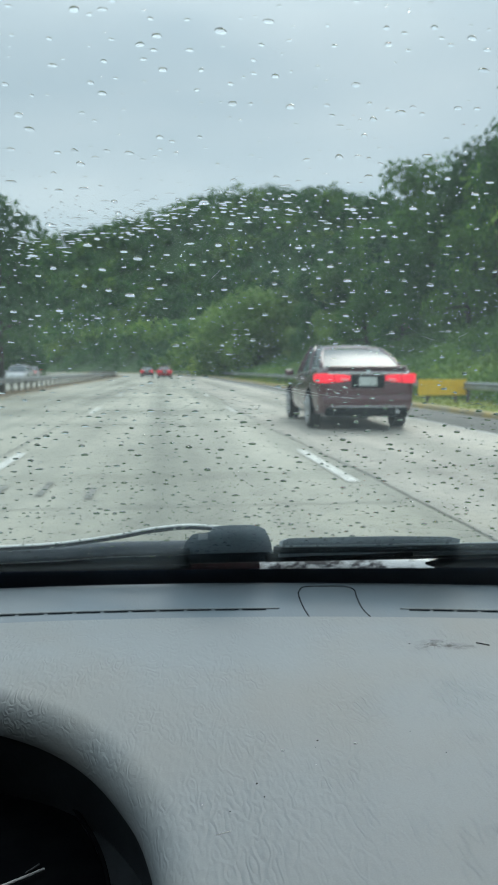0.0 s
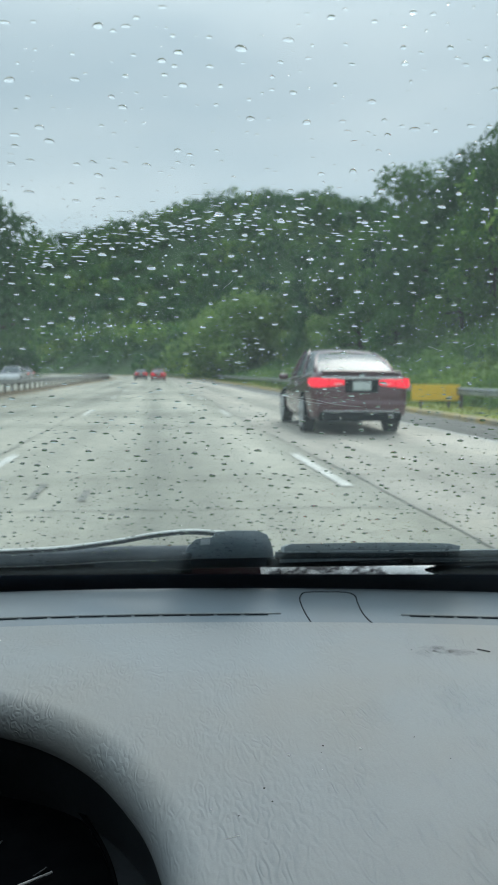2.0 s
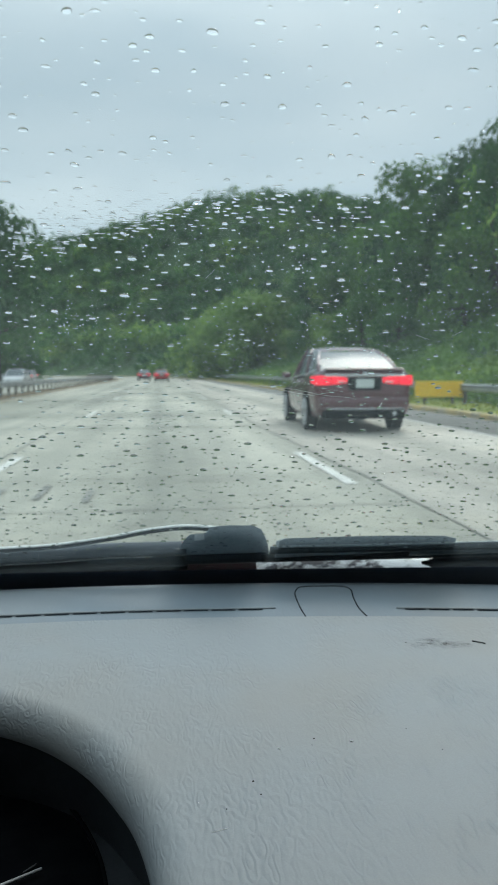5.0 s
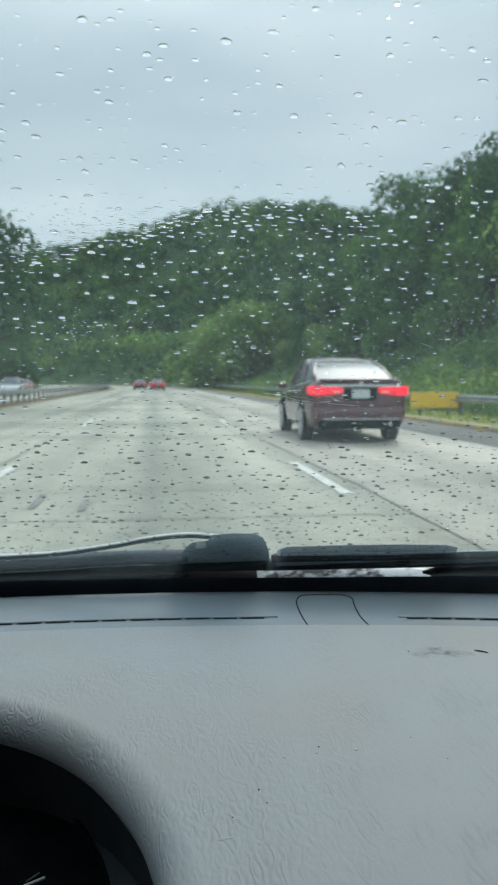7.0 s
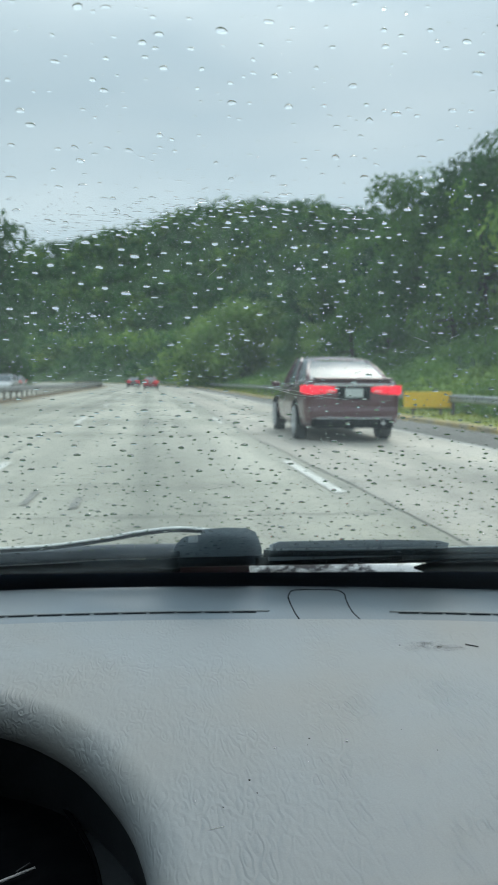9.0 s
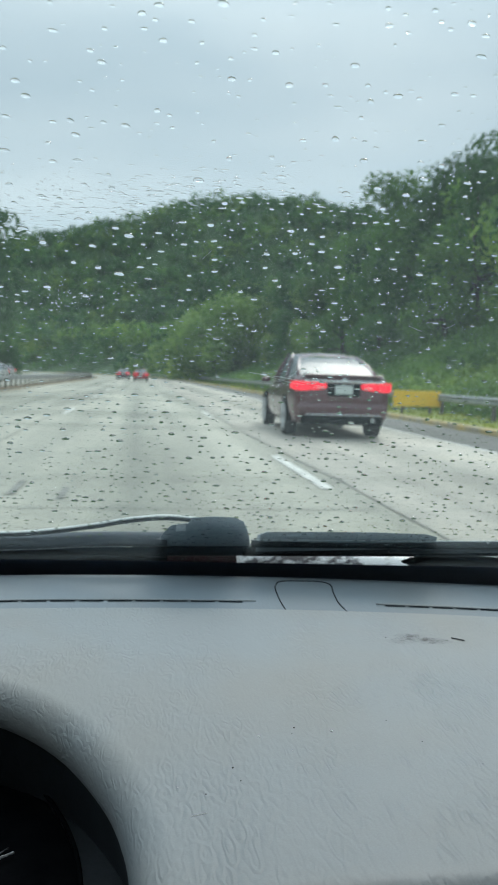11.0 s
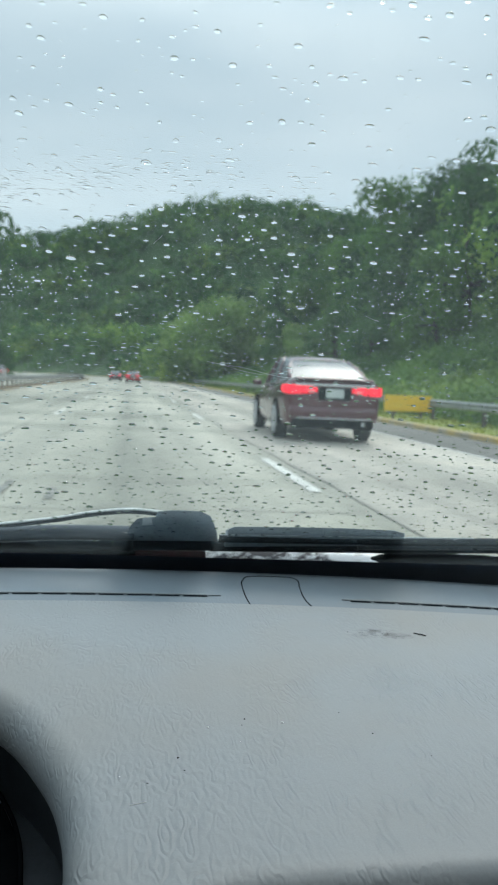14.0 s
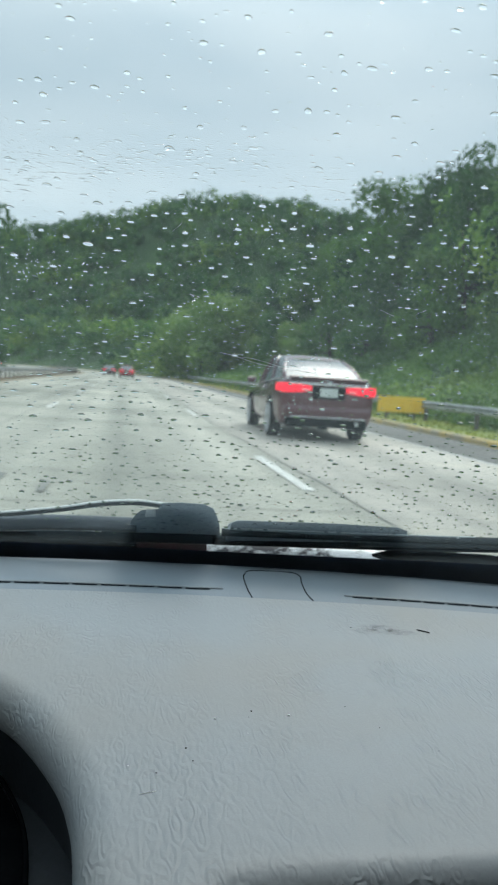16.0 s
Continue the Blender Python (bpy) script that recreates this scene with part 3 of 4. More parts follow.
# ---- trees and woods ----
class Leaves:
    """Leaf clumps gathered as four-cornered pieces."""

    def __init__(self, seed):
        self.rng = np.random.default_rng(seed)
        self.sets = []

    def add(self, centres, radii, count, size, flat=0.55):
        """Spread count clumps through ball-shaped boughs, thicker towards their skins."""
        g, centres, radii = self.rng, np.asarray(centres, float), np.asarray(radii, float)
        pick = g.choice(len(radii), count, p=radii ** 2 / (radii ** 2).sum())
        d = g.normal(size=(count, 3)) + (0, 0, 0.25)
        d /= np.linalg.norm(d, axis=1, keepdims=True)
        p = centres[pick] + d * (radii[pick] * g.uniform(0.6, 1.08, count))[:, None]
        n = d + g.normal(scale=0.5, size=(count, 3))
        n /= np.linalg.norm(n, axis=1, keepdims=True)
        u = np.cross(n, g.normal(size=(count, 3)))
        u /= np.linalg.norm(u, axis=1, keepdims=True)
        w = np.cross(n, u)
        s = (size * g.uniform(0.55, 1.35, count))[:, None]
        self.sets.append(np.stack([p - u * s, p + w * s * flat - n * 0.1 * s, p + u * s, p - w * s * flat - n * 0.1 * s], 1))

    def build(self, name, material, parent=None):
        v = np.concatenate(self.sets).reshape(-1, 3)
        me = bpy.data.meshes.new(name)
        me.vertices.add(len(v))
        me.vertices.foreach_set("co", v.astype(np.float32).ravel())
        me.loops.add(len(v))
        me.loops.foreach_set("vertex_index", np.arange(len(v), dtype=np.int32))
        me.polygons.add(len(v) // 4)
        me.polygons.foreach_set("loop_start", np.arange(0, len(v), 4, dtype=np.int32))
        me.update(calc_edges=True)
        me.materials.append(material)
        ob = new(name, me)
        ob.parent = parent
        return ob


def tree(seed, height, spread, leaf, label, leaves=3200, low=0.18):
    """A tree: tapered trunk with limbs, and a crown of many leaf clumps."""
    rng = random.Random(seed)
    t = empty("tree", label, "tree", group="roadside trees")
    bm = bmesh.new()
    bend = Vector((rng.uniform(-0.6, 0.6), rng.uniform(-0.6, 0.6), 0))
    fork = Vector((0, 0, height * 0.45)) + bend
    cyl(bm, (0, 0, -0.4), fork * 0.5, 0.30, 0.22, 10)
    cyl(bm, fork * 0.48, fork, 0.22, 0.16, 10)
    blobs = []
    for k in range(11):
        a = k * 2.4 + rng.uniform(-0.4, 0.4)
        up = rng.uniform(low, 0.92)
        reach = spread * math.sin(math.pi * (0.18 + 0.74 * up)) * rng.uniform(0.45, 0.85)
        tip = Vector((math.cos(a) * reach, math.sin(a) * reach, height * up))
        cyl(bm, fork * min(1, 0.35 + up), tip, 0.10, 0.03, 6)
        blobs.append((tip, spread * rng.uniform(0.30, 0.52)))
    blobs.append((Vector((0, 0, height * 0.62)), spread * 0.6))
    blobs.append((Vector((bend.x, bend.y, height * 0.9)), spread * 0.36))
    part("trunk", bm, BARK, t)
    crown = Leaves(seed)
    crown.add([c for c, _ in blobs], [q for _, q in blobs], leaves, 0.20)
    crown.build("crown", leaf, t)
    return t


# (x beside the road, y, scale) of the trees along both sides
models = [
    tree(1, 11.0, 4.6, TREE_DARK, "tall dark green broadleaf tree on the roadside bank", 5600),
    tree(2, 9.0, 4.2, TREE_MID, "dense green broadleaf tree on the roadside bank", 5200, 0.1),
    tree(3, 7.0, 4.4, TREE_MID, "spreading mid-green tree on the roadside bank", 5000, 0.06),
    tree(4, 10.0, 3.6, TREE_DARK, "slender dark green tree with open crown", 3400, 0.3),
    tree(5, 5.0, 4.2, LEAF_PALE, "low light green bush covered with vines", 5000, 0.05),
]
rng = random.Random(21)
spots = []
for k in range(34):
    y = 22 + k * 5.2 + rng.uniform(-1.5, 1.5)
    spots.append((rng.uniform(23, 30), y, rng.choice((0, 1, 1, 2, 3)), rng.uniform(0.9, 1.3)))
    if k % 2:
        spots.append((rng.uniform(18.5, 22), y + 2, rng.choice((1, 2, 4, 4)), rng.uniform(0.5, 0.8)))
for k in range(20):
    y = 60 + k * 10 + rng.uniform(-3, 3)
    spots.append((rng.uniform(34, 42), y, rng.choice((0, 1, 3)), rng.uniform(1.0, 1.35)))
for k in range(26):
    y = 70 + k * 8 + rng.uniform(-3, 3)
    spots.append((-rng.uniform(25, 34), y, rng.choice((0, 0, 1, 3)), rng.uniform(0.9, 1.3)))
for dx, y, s in ((12.5, 122, 1.6), (13.0, 131, 1.9), (12.4, 141, 1.9), (13, 152, 2.0), (16, 126, 2.1), (15.5, 140, 2.2)):
    spots.append((dx, y, 4, s))
spots += [(26, 66, 0, 1.0), (28, 73, 1, 1.12), (-25, 118, 3, 2.15), (-31, 128, 0, 1.7), (-8.2, 39.0, 3, 0.92), (29, 62, 0, 1.25), (27, 76, 1, 1.5), (34, 72, 3, 1.5)]
for n_s, (dx, y, kind, s) in enumerate(spots):
    x = road_mid(y) + dx
    m = pose(x, y, land(x, y) - 0.1, 0, 0, rng.uniform(0, 360))
    t = copy_thing(models[kind], m)
    t.scale = (s, s, s * rng.uniform(0.9, 1.1))
for k, m in enumerate(models):
    m.location = (road_mid(80) + 30 + 3 * k, 34 + 16 * k, land(30 + 3 * k, 34 + 16 * k) - 0.1)


def woods(name, label, seed, material, count, xr, yr, crown, leaf, near):
    rng = random.Random(seed)
    cloud = Leaves(seed)
    made = 0
    for _ in range(count * 6):
        if made >= count:
            break
        x, y = rng.uniform(*xr), rng.uniform(*yr)
        side = x - road_mid(y)
        if -24 < side < near:
            continue
        made += 1
        r = crown * rng.uniform(0.6, 1.35)
        z = land(x, y) + r * rng.uniform(0.5, 1.2)
        balls = [(x, y, z)] + [(x + rng.uniform(-r, r), y + rng.uniform(-r, r), z + rng.uniform(-0.3, 0.7) * r) for _ in range(3)]
        cloud.add(balls, [r, r * rng.uniform(0.4, 0.7), r * rng.uniform(0.4, 0.7), r * 0.5], 120, leaf, 0.7)
    return tagged(cloud.build(name, material), label, "woods", kind="stuff")


woods("woodland", "dark green forest on the far hills", 31, LEAF_DARK, 1500, (-330, 330), (330, 660), 6.0, 1.05, 30)
woods("woodland", "mid-green forest on the far hills", 32, LEAF_MID, 1300, (-330, 330), (300, 650), 5.5, 1.0, 30)
woods("woodland", "light green trees scattered on the hills", 33, LEAF_LIGHT, 520, (-260, 300), (160, 560), 4.2, 0.7, 14)
woods("woodland", "green forest on the slope beside the road", 34, LEAF_MID, 700, (-80, 230), (90, 400), 4.6, 0.75, 32)
woods("woodland", "green trees closing the bend of the road", 36, LEAF_DARK, 420, (-110, 60), (190, 420), 3.4, 0.6, 11)
woods("woodland", "dark green forest beyond the opposite carriageway", 35, LEAF_DARK, 600, (-260, -25), (120, 420), 4.8, 0.8, 30)


# undergrowth on the bank
rng = random.Random(41)
brush = Leaves(41)
for _ in range(3400):
    y = 12 + 190 * rng.random() ** 1.4
    dx = 11.3 + 16 * rng.random() ** 1.2
    x = road_mid(y) + dx
    q = rng.uniform(0.4, 1.2) * (1 + 0.5 * noise.noise(Vector((x * 0.1, y * 0.1, 0))))
    brush.add([(x, y, land(x, y) + 0.25 * q)], [q], 80, 0.12)
tagged(brush.build("undergrowth", LEAF_LIGHT), "light green vines and bushes on the bank", "undergrowth", kind="stuff")


# ---- cars on the road ----
def wedge_lamp(s):
    """A tail lamp that narrows towards the middle and wraps round the corner."""
    line = [(0.34, -2.462, 0.872, 0.950), (0.50, -2.460, 0.848, 0.968), (0.66, -2.452, 0.832, 0.980), (0.80, -2.436, 0.826, 0.986), (0.875, -2.395, 0.830, 0.986), (0.922, -2.29, 0.846, 0.980), (0.942, -2.15, 0.862, 0.970)]
    bm = bmesh.new()
    rows = []
    for x, y, low, high in line:
        rows.append([bm.verts.new((s * (x - cut), y + back, z)) for cut, back, z in
                     ((0.05, 0.10, low), (0.0, 0.012, low), (0.0, 0.0, low + 0.02), (0.0, 0.0, high - 0.02), (0.0, 0.012, high), (0.05, 0.10, high))])
    for a, b in zip(rows, rows[1:]):
        for k in range(6):
            bm.faces.new((a[k], a[(k + 1) % 6], b[(k + 1) % 6], b[k]))
    bm.faces.new(rows[0])
    bm.faces.new(rows[-1][::-1])
    bmesh.ops.recalc_face_normals(bm, faces=bm.faces)
    return bm


def sedan(label, paint, lit=True):
    """A four-door saloon, nose towards +y, on its wheels at z = 0."""
    car = empty("car", label, "car")
    # stations along the length: y, half width, deck height, sill height
    st = [(-2.42, 0.70, 0.90, 0.46), (-2.40, 0.80, 1.02, 0.38), (-2.33, 0.865, 1.08, 0.31), (-2.1, 0.90, 1.085, 0.26), (-1.5, 0.92, 1.04, 0.22), (-0.6, 0.925, 0.98, 0.2), (0.5, 0.925, 0.95, 0.2),
          (1.2, 0.915, 0.92, 0.22), (1.8, 0.89, 0.84, 0.24), (2.2, 0.81, 0.75, 0.28), (2.36, 0.70, 0.68, 0.32), (2.42, 0.58, 0.60, 0.38)]
    v = []
    for y, w, top, low in st:
        h = top - low
        ring = [(w * 0.84, low), (w * 0.95, low + 0.06 * h), (w * 0.99, low + 0.25 * h), (w, low + 0.50 * h), (w * 0.985, low + 0.72 * h), (w * 0.955, low + 0.90 * h), (w * 0.91, low + 0.965 * h), (w * 0.84, top), (w * 0.42, top + 0.025)]
        v += [(x, y, z) for x, z in ring] + [(-x, y, z) for x, z in ring[::-1]]
    n = 18
    faces = grid_faces(len(st), n, True) + [tuple(range(n))[::-1], tuple(range((len(st) - 1) * n, len(st) * n))]
    raw("body", v, faces, paint, car, smooth=True)
    # roof and the glass round the cabin
    base = [(-1.92, 0.75, 1.075), (-0.95, 0.82, 1.00), (0.3, 0.82, 0.97), (1.20, 0.77, 0.94)]
    top = [(-1.02, 0.57, 1.43), (-0.45, 0.62, 1.49), (0.10, 0.62, 1.50), (0.45, 0.58, 1.46)]
    v = []
    for y, w, z in ((-1.06, 0.56, 1.41), (-0.98, 0.575, 1.44), (-0.72, 0.60, 1.47), (-0.45, 0.62, 1.49), (-0.15, 0.625, 1.50), (0.10, 0.62, 1.50), (0.30, 0.60, 1.48), (0.47, 0.58, 1.455)):
        v += [(w * q, y, z + 0.045 * (1 - q ** 4) - 0.012 * q ** 8) for q in (-1, -0.94, -0.8, -0.45, 0, 0.45, 0.8, 0.94, 1)]
    raw("roof", v, grid_faces(8, 9), paint, car, smooth=True)
    for s in (1, -1):
        for i in range(3):
            q = [Vector((s * w, y, z)) for y, w, z in (base[i], base[i + 1], top[i + 1], top[i])]
            mid = sum(q, Vector()) / 4
            raw("side_window", [mid + (p - mid) * 0.96 for p in q], [(0, 1, 2, 3)], CAR_GLASS, car)
        for i, thick in enumerate((0.042, 0.026, 0.026, 0.034)):
            p, q = base[i], top[i]
            bow = [(s * (p[1] + (q[1] - p[1]) * f + 0.022 * math.sin(math.pi * f)), p[0] + (q[0] - p[0]) * f, p[2] - 0.02 + (q[2] + 0.02 - p[2]) * f + 0.02 * math.sin(math.pi * f)) for f in (0, 0.25, 0.5, 0.75, 1)]
            tube("pillar", bow, thick, paint, car)
    for name, i, out in (("rear_window", 0, -1), ("front_window", 3, 1)):
        y, w, z = base[i]
        y2, w2, z2 = top[i]
        v = []
        for a in range(6):
            f = a / 5
            for c in range(7):
                q = c / 3 - 1
                v.append(((w + (w2 - w) * f) * q, y + (y2 - y) * f + out * 0.07 * (1 - q * q), z + (z2 - z) * f + 0.03 * math.sin(math.pi * f)))
        raw(name, v, grid_faces(6, 7), CAR_GLASS, car, smooth=True)
    for s in (1, -1):
        lamp = part("tail_lamp", wedge_lamp(s), BRAKE, car, "lit red tail lamp")
        part("lamp_gap", box(bmesh.new(), (s * 0.615 - 0.006, -2.462, 0.835), (s * 0.615 + 0.006, -2.44, 0.975), 0.002), GAP, lamp)
        part("reverse_lamp", box(bmesh.new(), (s * 0.44 - 0.07, -2.466, 0.875), (s * 0.44 + 0.07, -2.44, 0.898), 0.006), PLATE, lamp, "pale reversing lamp")
        part("headlamp", box(bmesh.new(), (s * 0.6 - 0.16, 2.10, 0.58), (s * 0.6 + 0.16, 2.30, 0.70), 0.03), CHROME, car)
        mirror = part("door_mirror", box(bmesh.new(), (s * 1.0 - 0.1, 0.72, 0.93), (s * 1.0 + 0.1, 0.82, 1.05), 0.03), paint, car)
        for y in (-1.4, 1.42):
            bm = bmesh.new()
            cyl(bm, (s * 0.72, y, 0.33), (s * 0.93, y, 0.33), 0.33, 0.33, 24)
            wheel = part("wheel", bm, TYRE, car, "black tyre on an alloy rim")
            bm = bmesh.new()
            cyl(bm, (s * 0.90, y, 0.33), (s * 0.932, y, 0.33), 0.25, 0.245, 28)
            part("rim_well", bm, GAP, wheel)
            ring = [(s * 0.938, y + 0.242 * math.cos(radians(q)), 0.33 + 0.242 * math.sin(radians(q))) for q in range(0, 361, 15)]
            tube("rim", ring, 0.016, RIM, wheel, up=Vector((1, 0, 0)))
            bm = bmesh.new()
            cyl(bm, (s * 0.92, y, 0.33), (s * 0.955, y, 0.33), 0.06, 0.05, 14)
            for k in range(10):
                q = k * 2 * math.pi / 10
                cyl(bm, (s * 0.945, y, 0.33), (s * 0.940, y + 0.24 * math.cos(q), 0.33 + 0.24 * math.sin(q)), 0.024, 0.020, 6)
            part("spokes", bm, RIM, wheel)
            arch = [(s * 0.905, y + 0.375 * math.cos(radians(q)), 0.33 + 0.375 * math.sin(radians(q))) for q in range(-8, 189, 14)]
            tube("wheel_arch", arch, 0.036, GAP, car, up=Vector((1, 0, 0)))
    part("bumper", box(bmesh.new(), (-0.84, -2.47, 0.40), (0.84, -2.2, 0.64), 0.09), paint, car)
    part("diffuser", box(bmesh.new(), (-0.76, -2.44, 0.25), (0.76, -2.1, 0.42), 0.05), GAP, car, "black plastic lower bumper")
    part("spoiler", box(bmesh.new(), (-0.72, -2.45, 1.075), (0.72, -2.18, 1.115), 0.02), paint, car)
    part("trim_strip", box(bmesh.new(), (-0.74, -2.448, 0.972), (0.74, -2.38, 1.012), 0.012), CHROME, car, "chrome strip above the tail lamps")
    part("badge", box(bmesh.new(), (-0.045, -2.452, 1.005), (0.045, -2.40, 1.05), 0.01), CHROME, car, "small chrome badge")
    part("bumper_strip", box(bmesh.new(), (-0.70, -2.476, 0.415), (0.70, -2.40, 0.435), 0.006), CHROME, car, "thin chrome strip along the bumper")
    part("plate_recess", box(bmesh.new(), (-0.30, -2.438, 0.74), (0.30, -2.38, 0.955), 0.01), GAP, car, "dark recess round the plate")
    part("exhaust_tip", cyl(bmesh.new(), (0.55, -2.45, 0.34), (0.55, -2.2, 0.34), 0.035, 0.035, 14), RIM, car, "dull metal exhaust tip")
    for s in (1, -1):
        chrome = [(s * (w + 0.012), y, z) for y, w, z in ((-1.78, 0.765, 1.085), (-0.95, 0.835, 1.005), (0.3, 0.835, 0.975), (1.16, 0.79, 0.945))]
        tube("window_trim", chrome, 0.012, CHROME, car, "chrome strip below the side windows")
        for y in (-0.62, 0.28):
            part("door_handle", box(bmesh.new(), (s * 0.925 - 0.02, y - 0.10, 0.86), (s * 0.925 + 0.02, y + 0.08, 0.89), 0.008), CHROME, car, "chrome door handle")
    part("number_plate", box(bmesh.new(), (-0.165, -2.45, 0.78), (0.165, -2.40, 0.93), 0.006), PLATE, car, "pale plate with unreadable marks")
    return car


wine = sedan("wine red saloon car with lit tail lamps in the outer lane", WINE_PAINT)
wine.matrix_basis = pose(3.75, 15.6, 0.006, 0, 0, -2) @ Matrix.Diagonal((1, 1, 1.06, 1))
red = sedan("bright red saloon car far ahead with lit tail lamps", RED_PAINT)
red.matrix_basis = pose(0.15, 98, 0.0)
dark_car = sedan("dull dark saloon car far ahead", PLUM_PAINT)
dark_car.matrix_basis = pose(-2.35, 112, 0.0)
white_car = sedan("white car on the opposite carriageway", PALE_PAINT)
white_car.matrix_basis = pose(-12.2, 66, 0.0, 0, 0, 180)
copy_thing(white_car, pose(-15.8, 92, 0.0, 0, 0, 180))


# ---- the car that the camera rides in ----
AX = -0.13  # its middle line


def front_y(x, back=0.0):
    """The front edge of the dashboard bows forward in the middle."""
    return 0.842 - 0.19 * (x - AX) ** 2 - back


def glass_point(x, z, off=0.0):
    """A point on the outer face of the windscreen, and off metres out from it."""
    y = (1.545 - z) / 0.752 - 0.19 * (x - AX) ** 2
    nrm = Vector((0.38 * (x - AX), 1.0, 1 / 0.752)).normalized()
    return Vector((x, y, z)) + nrm * off


# dashboard: a sheet from its front edge to a rolled rear lip, which swings forward over the instruments
LIP = smooth_line([(-0.84, 0.33, 0), (-0.62, 0.34, 0), (-0.505, 0.366, 0), (-0.424, 0.489, 0), (-0.302, 0.574, 0), (-0.177, 0.583, 0), (-0.098, 0.559, 0),
                   (-0.044, 0.516, 0), (-0.007, 0.454, 0), (0.0095, 0.400, 0), (0.0150, 0.352, 0), (0.0180, 0.311, 0), (0.0225, 0.284, 0), (0.030, 0.292, 0), (0.044, 0.320, 0), (0.060, 0.333, 0), (0.085, 0.338, 0), (0.16, 0.339, 0), (0.32, 0.339, 0), (0.58, 0.336, 0)], 220)


def dash_z(x, y):
    """Height of the dashboard's crowned top, with a swell over the instruments."""
    t = (y - 0.36) / 0.37
    z = 0.861 + 0.0108 * max(0.0, min(1.05, t)) ** 0.9
    hump = math.exp(-((x + 0.28) / 0.23) ** 2) * math.exp(-((y - 0.61) / 0.11) ** 2) * smoothstep(0.735, 0.65, y)
    return z + 0.018 * hump


dashboard = empty("dashboard", "grey wrinkled vinyl dashboard with worn scuffs", "dashboard", (0, 0.5, 0.8))
dv, lining = [], []
NV = 40
ROLL = 14
run = [0.0]
for p, q in zip(LIP, LIP[1:]):
    run.append(run[-1] + (q - p).length)
for i, p in enumerate(LIP):
    d = (LIP[min(i + 1, len(LIP) - 1)] - LIP[max(i - 1, 0)]).normalized()
    out = Vector((d.y, -d.x, 0))
    r = 0.0205 + 0.0035 * smoothstep(0.028, 0.06, p.x)
    xf = 0.5 * p.x + 0.5 * (-0.84 + 1.42 * run[i] / run[-1])
    for j in range(NV):
        t = j / (NV - 1)
        x = xf + (p.x - xf) * t
        y = front_y(xf, 0.105) + (p.y - front_y(xf, 0.105)) * t
        dv.append(Vector((x, y - 0.5, dash_z(x, y) - 0.8)))
    edge = dv[-1].copy()
    for k in range(1, ROLL + 1):
        a = math.pi * 0.62 * k / ROLL
        dv.append(edge + out * (r * math.sin(a)) + Vector((0, 0, -r * (1 - math.cos(a)))))
    for k in range(5):
        lining.append(edge + out * (r * 0.93 - 0.001 - 0.006 * k) + Vector((0, 0, -1.30 * r - 0.03 * k)))
NR = NV + ROLL
raw("lining", lining, grid_faces(len(LIP), 5), BLACK, dashboard, "black lining under the lip")
raw("pad", dv, grid_faces(len(LIP), NR), VINYL, dashboard, smooth=True)

# defroster panel in front of the pad, a little lower, dipping to the windscreen
xsd = [-0.84 + 1.42 * i / 60 for i in range(61)]
pv = []
for x in xsd:
    for j in range(10):
        t = j / 9
        y = front_y(x, 0.1055) + (0.1055 + 0.002) * t
        pv.append((x, y - 0.5, dash_z(x, front_y(x, 0.1055)) - 0.0034 + 0.0100 * t - 0.0025 * t * t - 0.8))
    y = front_y(x)
    pv.append((x, y + 0.004 - 0.5, dash_z(x, front_y(x, 0.1055)) - 0.006 - 0.8))
    pv.append((x, y + 0.005 - 0.5, dash_z(x, front_y(x, 0.1055)) - 0.05 - 0.8))
raw("defroster_panel", pv, grid_faces(61, 12), VINYL_FRONT, dashboard, "smooth bluish grey strip along the windscreen", smooth=True)


def front_z(x, back):
    t = 1 - back / 0.1055
    return dash_z(x, front_y(x, 0.1055)) - 0.0034 + 0.0100 * t - 0.0025 * t * t


def slot(x0, x1, back):
    """One dark defroster slot with a pale raised rim."""
    n = 6
    v, w = [], []
    for i in range(n):
        x = x0 + (x1 - x0) * i / (n - 1)
        for b, dz in ((back + 0.0012, 0.0006), (back - 0.0012, 0.0008)):
            v.append((x, front_y(x, b) - 0.5, front_z(x, b) + dz - 0.8))
    raw("slot", v, grid_faces(n, 2), SLOT, dashboard)


def slot_rim(x0, x1, back):
    pts = []
    for i in range(24):
        x = x0 + (x1 - x0) * i / 23
        pts.append((x, front_y(x, back) - 0.5, front_z(x, back) + 0.0004 - 0.8))
    tube("slot_rim", pts, 0.0011, VINYL, dashboard)


x = 0.104
while x > -0.8:
    slot(x - 0.0250, x, 0.080)
    x -= 0.0285
slot_rim(-0.8, 0.118, 0.0765)
x = 0.252
while x < 0.54:
    slot(x, x + 0.0212, 0.080)
    x += 0.0245
slot_rim(0.244, 0.54, 0.0765)


def groove(points, radius, material, name):
    pts = [(p.x, p.y - 0.5, p.z - 0.8) for p in points]
    tube(name, pts, radius, material, dashboard)


outline = smooth_line([(0.1460, 0.7210, 0), (0.1440, 0.7540, 0), (0.1450, 0.7880, 0), (0.1480, 0.8010, 0), (0.1560, 0.8135, 0), (0.1800, 0.8135, 0), (0.2030, 0.8095, 0), (0.2100, 0.7970, 0), (0.2070, 0.7760, 0), (0.2050, 0.7430, 0), (0.2090, 0.7150, 0)], 60)
groove([Vector((p.x, p.y, front_z(p.x, max(0.0, front_y(p.x) - p.y)) + 0.0002)) for p in outline], 0.0006, GAP, "cover_gap")

# scuff, loose thread and crumbs on the pad
def on_pad(x, y):
    return Vector((x, y, dash_z(x, y)))


